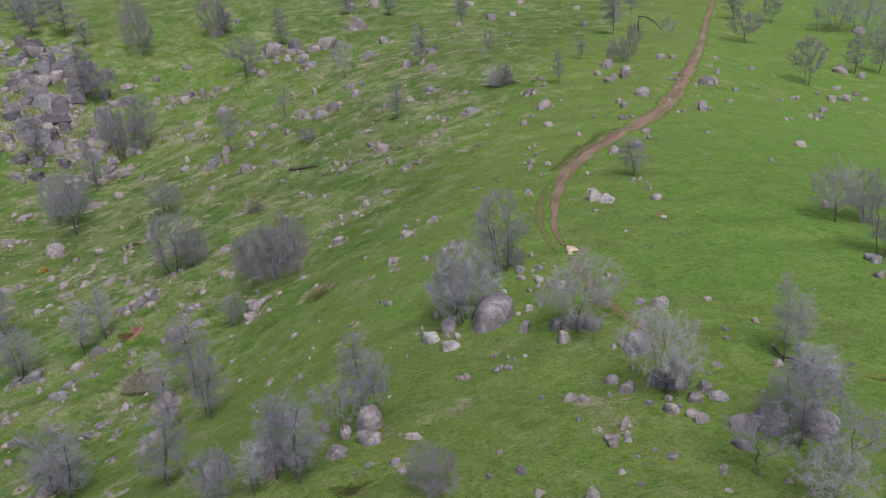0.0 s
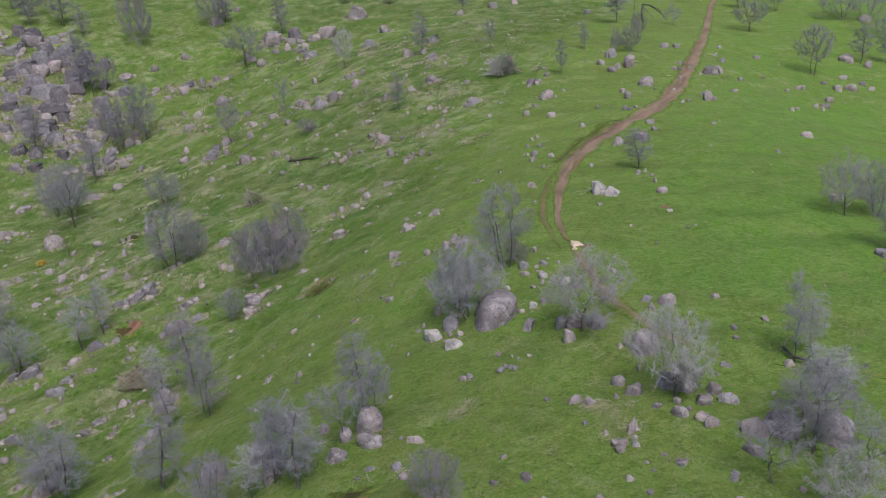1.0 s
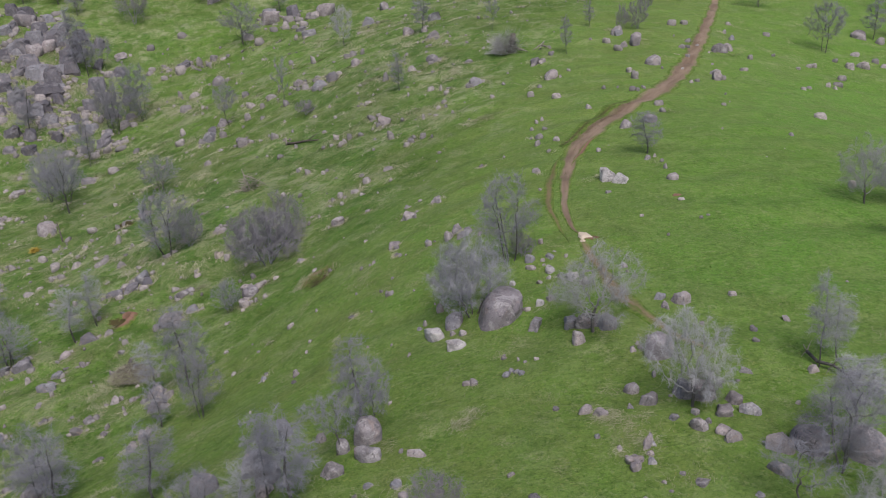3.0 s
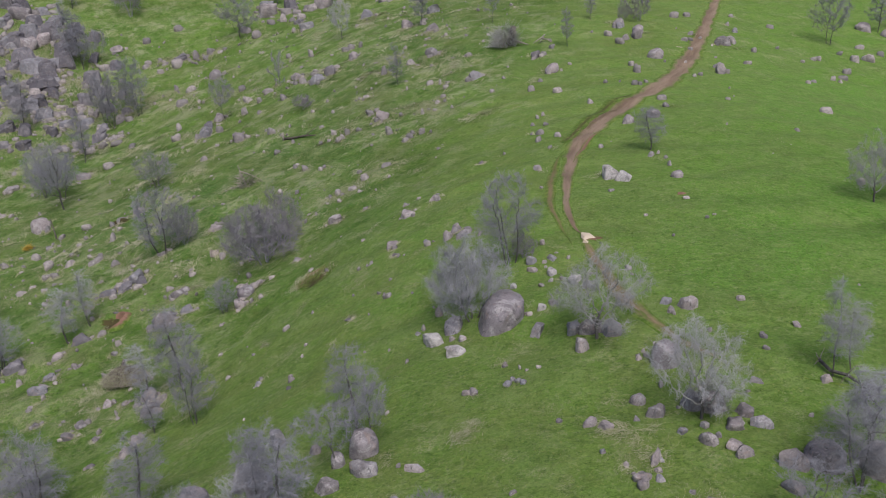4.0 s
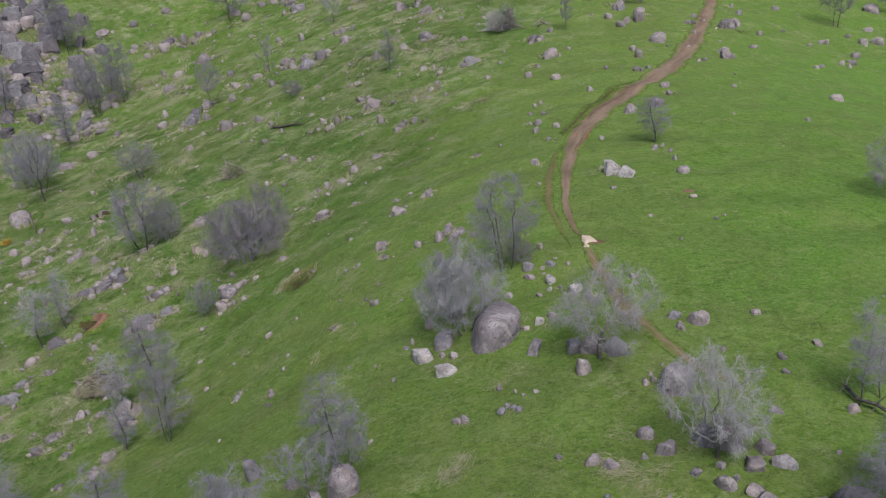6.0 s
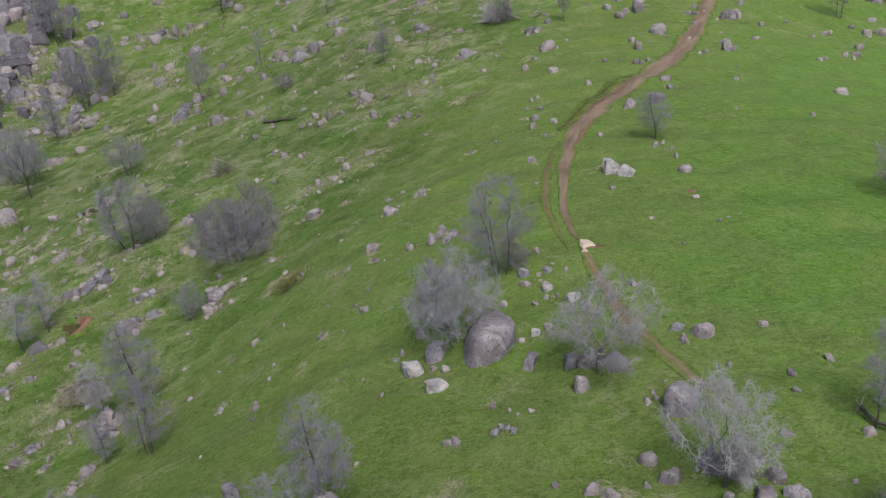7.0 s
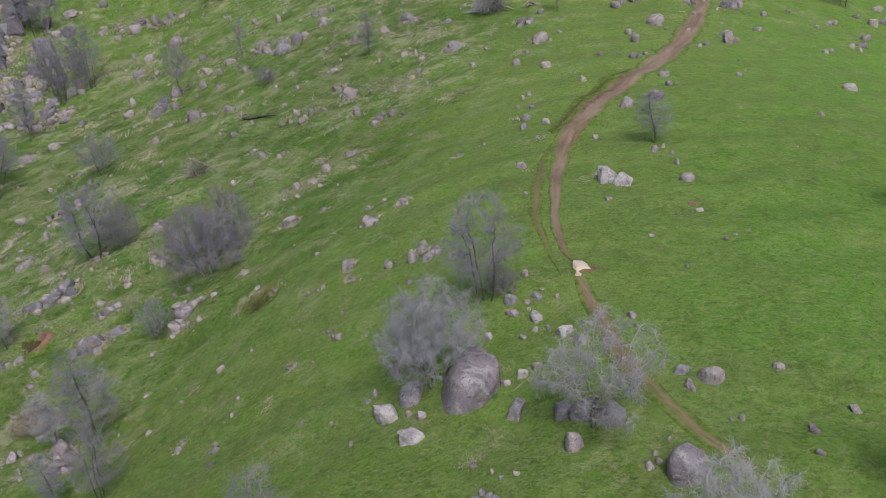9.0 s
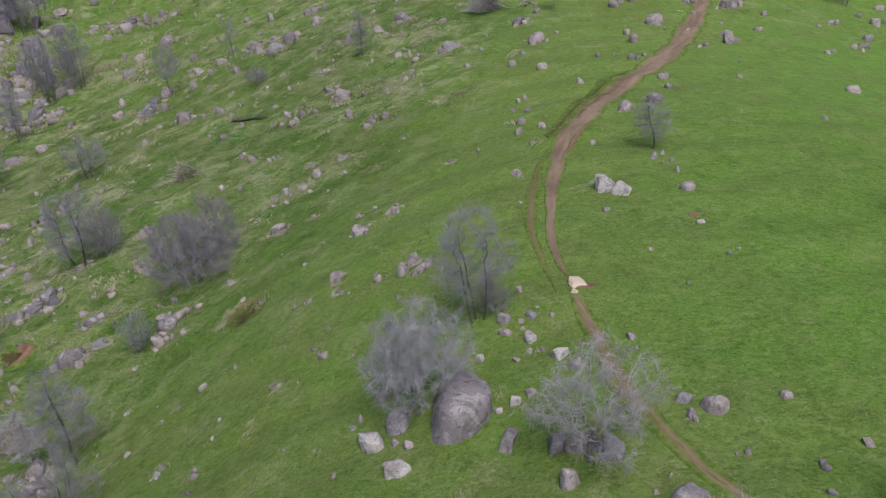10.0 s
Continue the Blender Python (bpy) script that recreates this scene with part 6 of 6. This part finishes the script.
mat(-75.4, 60.5, 3.9)
mat(-4.0, -17.8, 1.7)
mat(-2.5, -16.7, 1.0)
mat(9.6, -23.1, 2.0)
mat(1.1, -10.1, 1.2)
mat(9.0, -20.5, 1.4)
mat(14.0, -7.3, 0.8)
mat(13.3, -28.1, 0.9)
mat(3.4, -15.8, 1.0)
mat(-12.2, 0.8, 1.1)
mat(-58.9, 25.4, 2.4)
mat(-71.0, 20.2, 2.5)
mat(-37.3, 4.5, 1.5)
mat(35.7, -7.2, 1.5)
mat(33.9, -2.9, 1.8)
mat(28.6, -1.1, 1.3)
mat(23.8, 1.4, 0.8)
mat(-151.7, 186.8, 7.9)
mat(-96.3, 225.4, 6.2)
mat(-45.9, 109.6, 3.3)
mat(-46.7, 87.3, 2.5)
mat(-111.8, 173.9, 5.4)
mat(-28.7, 31.8, 1.6)
mat(-11.2, 31.1, 1.5)
for bx, by, bw in PLACED + [q[:3] for q in STONES if q[2] > 0.45 and q[0] < -10 and q[1] < 215]:
    if bx < 14 and by < 250:
        for _ in range(int(2 + (5.0 if bx - 0.37 * by < -42 else 1.2) * min(bw, 3.5))):
            a = grass_rng.uniform(0, 6.28)
            r = bw * grass_rng.uniform(0.48, 0.85)
            centres.append((bx + r * math.cos(a), by + r * math.sin(a), grass_rng.uniform(0.6, 1.1)))
near = [q for q in centres if math.hypot(q[0], q[1] + 60) < 125]
far = [q for q in centres if math.hypot(q[0], q[1] + 60) >= 125]
blades("dry_grass", near, 9, 0.46, 0.011, (0.05, 0.55), STRAW, "pale dry lodged grass tufts among boulders", 31)
blades("dry_grass", far, 4, 0.85, 0.018, (0.1, 0.6), STRAW, "pale dry grass tufts on the far hillside", 34)


def hummocks(name, rows, per, width, label, seed):
    """Swathes of lodged grass: long ribbons combed one way that arch over and curl to the ground."""
    rng = np.random.default_rng(seed)
    c = np.repeat(np.array([tuple(q) + (np.nan, np.nan) if len(q) == 3 else q for q in rows], float), per, 0)
    n = len(c)
    r, ringed = c[:, 2], ~np.isnan(c[:, 3])
    comb = 6.28 * lattice(c[:, 0], c[:, 1], 7.0, 9) * 1.5 + np.repeat(rng.normal(size=len(rows)) * 0.6, per)
    bend = np.repeat(rng.choice((-1, 1), len(rows)) * rng.uniform(0.6, 1.8, len(rows)), per) + rng.normal(size=n) * 0.25
    across, along = rng.normal(size=n) * r * np.where(ringed, 0.22, 0.50), rng.normal(size=n) * r * 0.50
    comb, bend = np.where(ringed, c[:, 3], comb), np.where(ringed, c[:, 4], bend)
    a = comb + rng.normal(size=n) * 0.42
    x = c[:, 0] - np.sin(comb) * across + np.cos(comb) * along
    y = c[:, 1] + np.cos(comb) * across + np.sin(comb) * along
    size = r * rng.uniform(0.7, 1.5, n)
    top = r * rng.uniform(0.10, 0.30, n)
    steps, rows_v = 4, []
    for k in range(steps + 1):
        f = k / steps
        z = turf_z(x, y) + 0.03 + top * math.sin(math.pi * (0.12 + 0.86 * f))
        w = width * (1.0 - 0.85 * f) * (0.6 + 0.5 * r)
        rows_v.append(np.stack((x - np.sin(a) * w, y + np.cos(a) * w, z), 1))
        rows_v.append(np.stack((x + np.sin(a) * w, y - np.cos(a) * w, z + 0.4 * w), 1))
        x, y = x + np.cos(a) * size / steps, y + np.sin(a) * size / steps
        a = a + bend / steps
    v = np.stack(rows_v, 1).reshape(-1, 3)
    b = np.arange(n)[:, None] * 2 * (steps + 1)
    faces = np.concatenate([b + np.array((2 * k, 2 * k + 1, 2 * k + 3, 2 * k + 2)) for k in range(steps)]).tolist()
    return tagged(new(name, mesh_from(name, v, faces, BENT, False)), label, "grass", kind="stuff")


humps = []
# straw combed round the feet of the rocks on the dry side
for bx, by, bw in PLACED:
    if 0.8 < bw < 5 and bx - 0.37 * by < -18 and math.hypot(bx, by + 60) < 150 and grass_rng.random() < 0.6:
        start, turned = grass_rng.uniform(0, 6.28), grass_rng.choice((-1, 1))
        for k in range(int(grass_rng.integers(4, 8))):
            a, ring = start + 0.62 * k, 0.58 * bw + 0.15
            humps.append((bx + ring * math.cos(a), by + ring * math.sin(a), 0.45 + 0.16 * bw, a + 1.57 * turned, turned * (0.45 + 0.16 * bw) / ring))
for bx, by, bw in PLACED + [q[:3] for q in STONES if q[2] > 0.6]:
    side = bx - 0.37 * by
    if by < 260 and grass_rng.random() < (0.8 if side < -42 else 0.3 if side < 8 else 0.0):
        for _ in range(1 + (bw > 1.2) + (bw > 3)):
            a, r = grass_rng.uniform(0, 6.28), bw * grass_rng.uniform(0.55, 0.95)
            humps.append((bx + r * math.cos(a), by + r * math.sin(a), grass_rng.uniform(0.5, 1.15) * (1 + max(0.0, by) / 160)))
hx, hy = grass_rng.uniform(-170, 0, 9000), grass_rng.uniform(-35, 240, 9000)
for x, y in zip(hx, hy):
    if field(x, y, 6) + grass_rng.normal() * 0.35 > 0.95 + 0.5 * min(1.0, max(0.0, (x - 0.37 * y + 62) / 30)) + (0.8 if x - 0.37 * y > -12 else 0.0):
        humps.append((x, y, grass_rng.uniform(0.5, 1.2) * (1 + max(0.0, y) / 160)))
for k in range(8):
    humps.insert(0, (-29.4 + (3.0 + 0.5 * (k % 3)) * math.cos(1.7 + 0.26 * k), 41.2 + (2.4 + 0.6 * (k % 2)) * math.sin(1.7 + 0.26 * k), 0.8 + 0.1 * (k % 4)))
for cx, cy, cr in ((10.9, -22.4, 1.3), (8.7, -20.0, 1.9), (-3.7, -17.2, 1.6), (-33.3, 24.8, 1.2), (10.0, -24.6, 1.0)):
    for k in range(int(3.2 * cr * cr)):
        humps.insert(0, (cx + grass_rng.normal() * cr * 0.5, cy + grass_rng.normal() * cr * 0.5, grass_rng.uniform(0.5, 0.9)))
humps = humps[:3400]
hummocks("grass_hummocks", [q for q in humps if math.hypot(q[0], q[1] + 60) >= 128], 20, 0.029, "humps of pale lodged straw around rocks", 41)
hummocks("grass_hummocks", [q for q in humps if math.hypot(q[0], q[1] + 60) < 128], 30, 0.0135, "humps of pale lodged straw beside boulders", 42)
sx, sy = grass_rng.uniform(-70, 55, 12000), grass_rng.uniform(-45, 75, 12000)
blades("green_grass", np.stack((sx, sy, grass_rng.uniform(0.5, 1.1, 12000)), 1), 3, 0.36, 0.022, (0.3, 1.0), GREEN, "short fresh green pasture grass tufts", 32)
brown = [(-29.3 + 2.4 * math.cos(a), 41.4 + 1.8 * math.sin(a), 0.9) for a in np.linspace(0.2, 3.6, 16)]
brown += [(13.2 + 0.58 * q + 0.8 * math.sin(3 * q), 70 + 1.0 * q, 0.8) for q in np.linspace(-1, 26, 44)]
blades("brown_grass", brown, 26, 0.75, 0.018, (0.1, 0.8), BROWNGRASS, "dead brown grass along the eroded banks", 33)
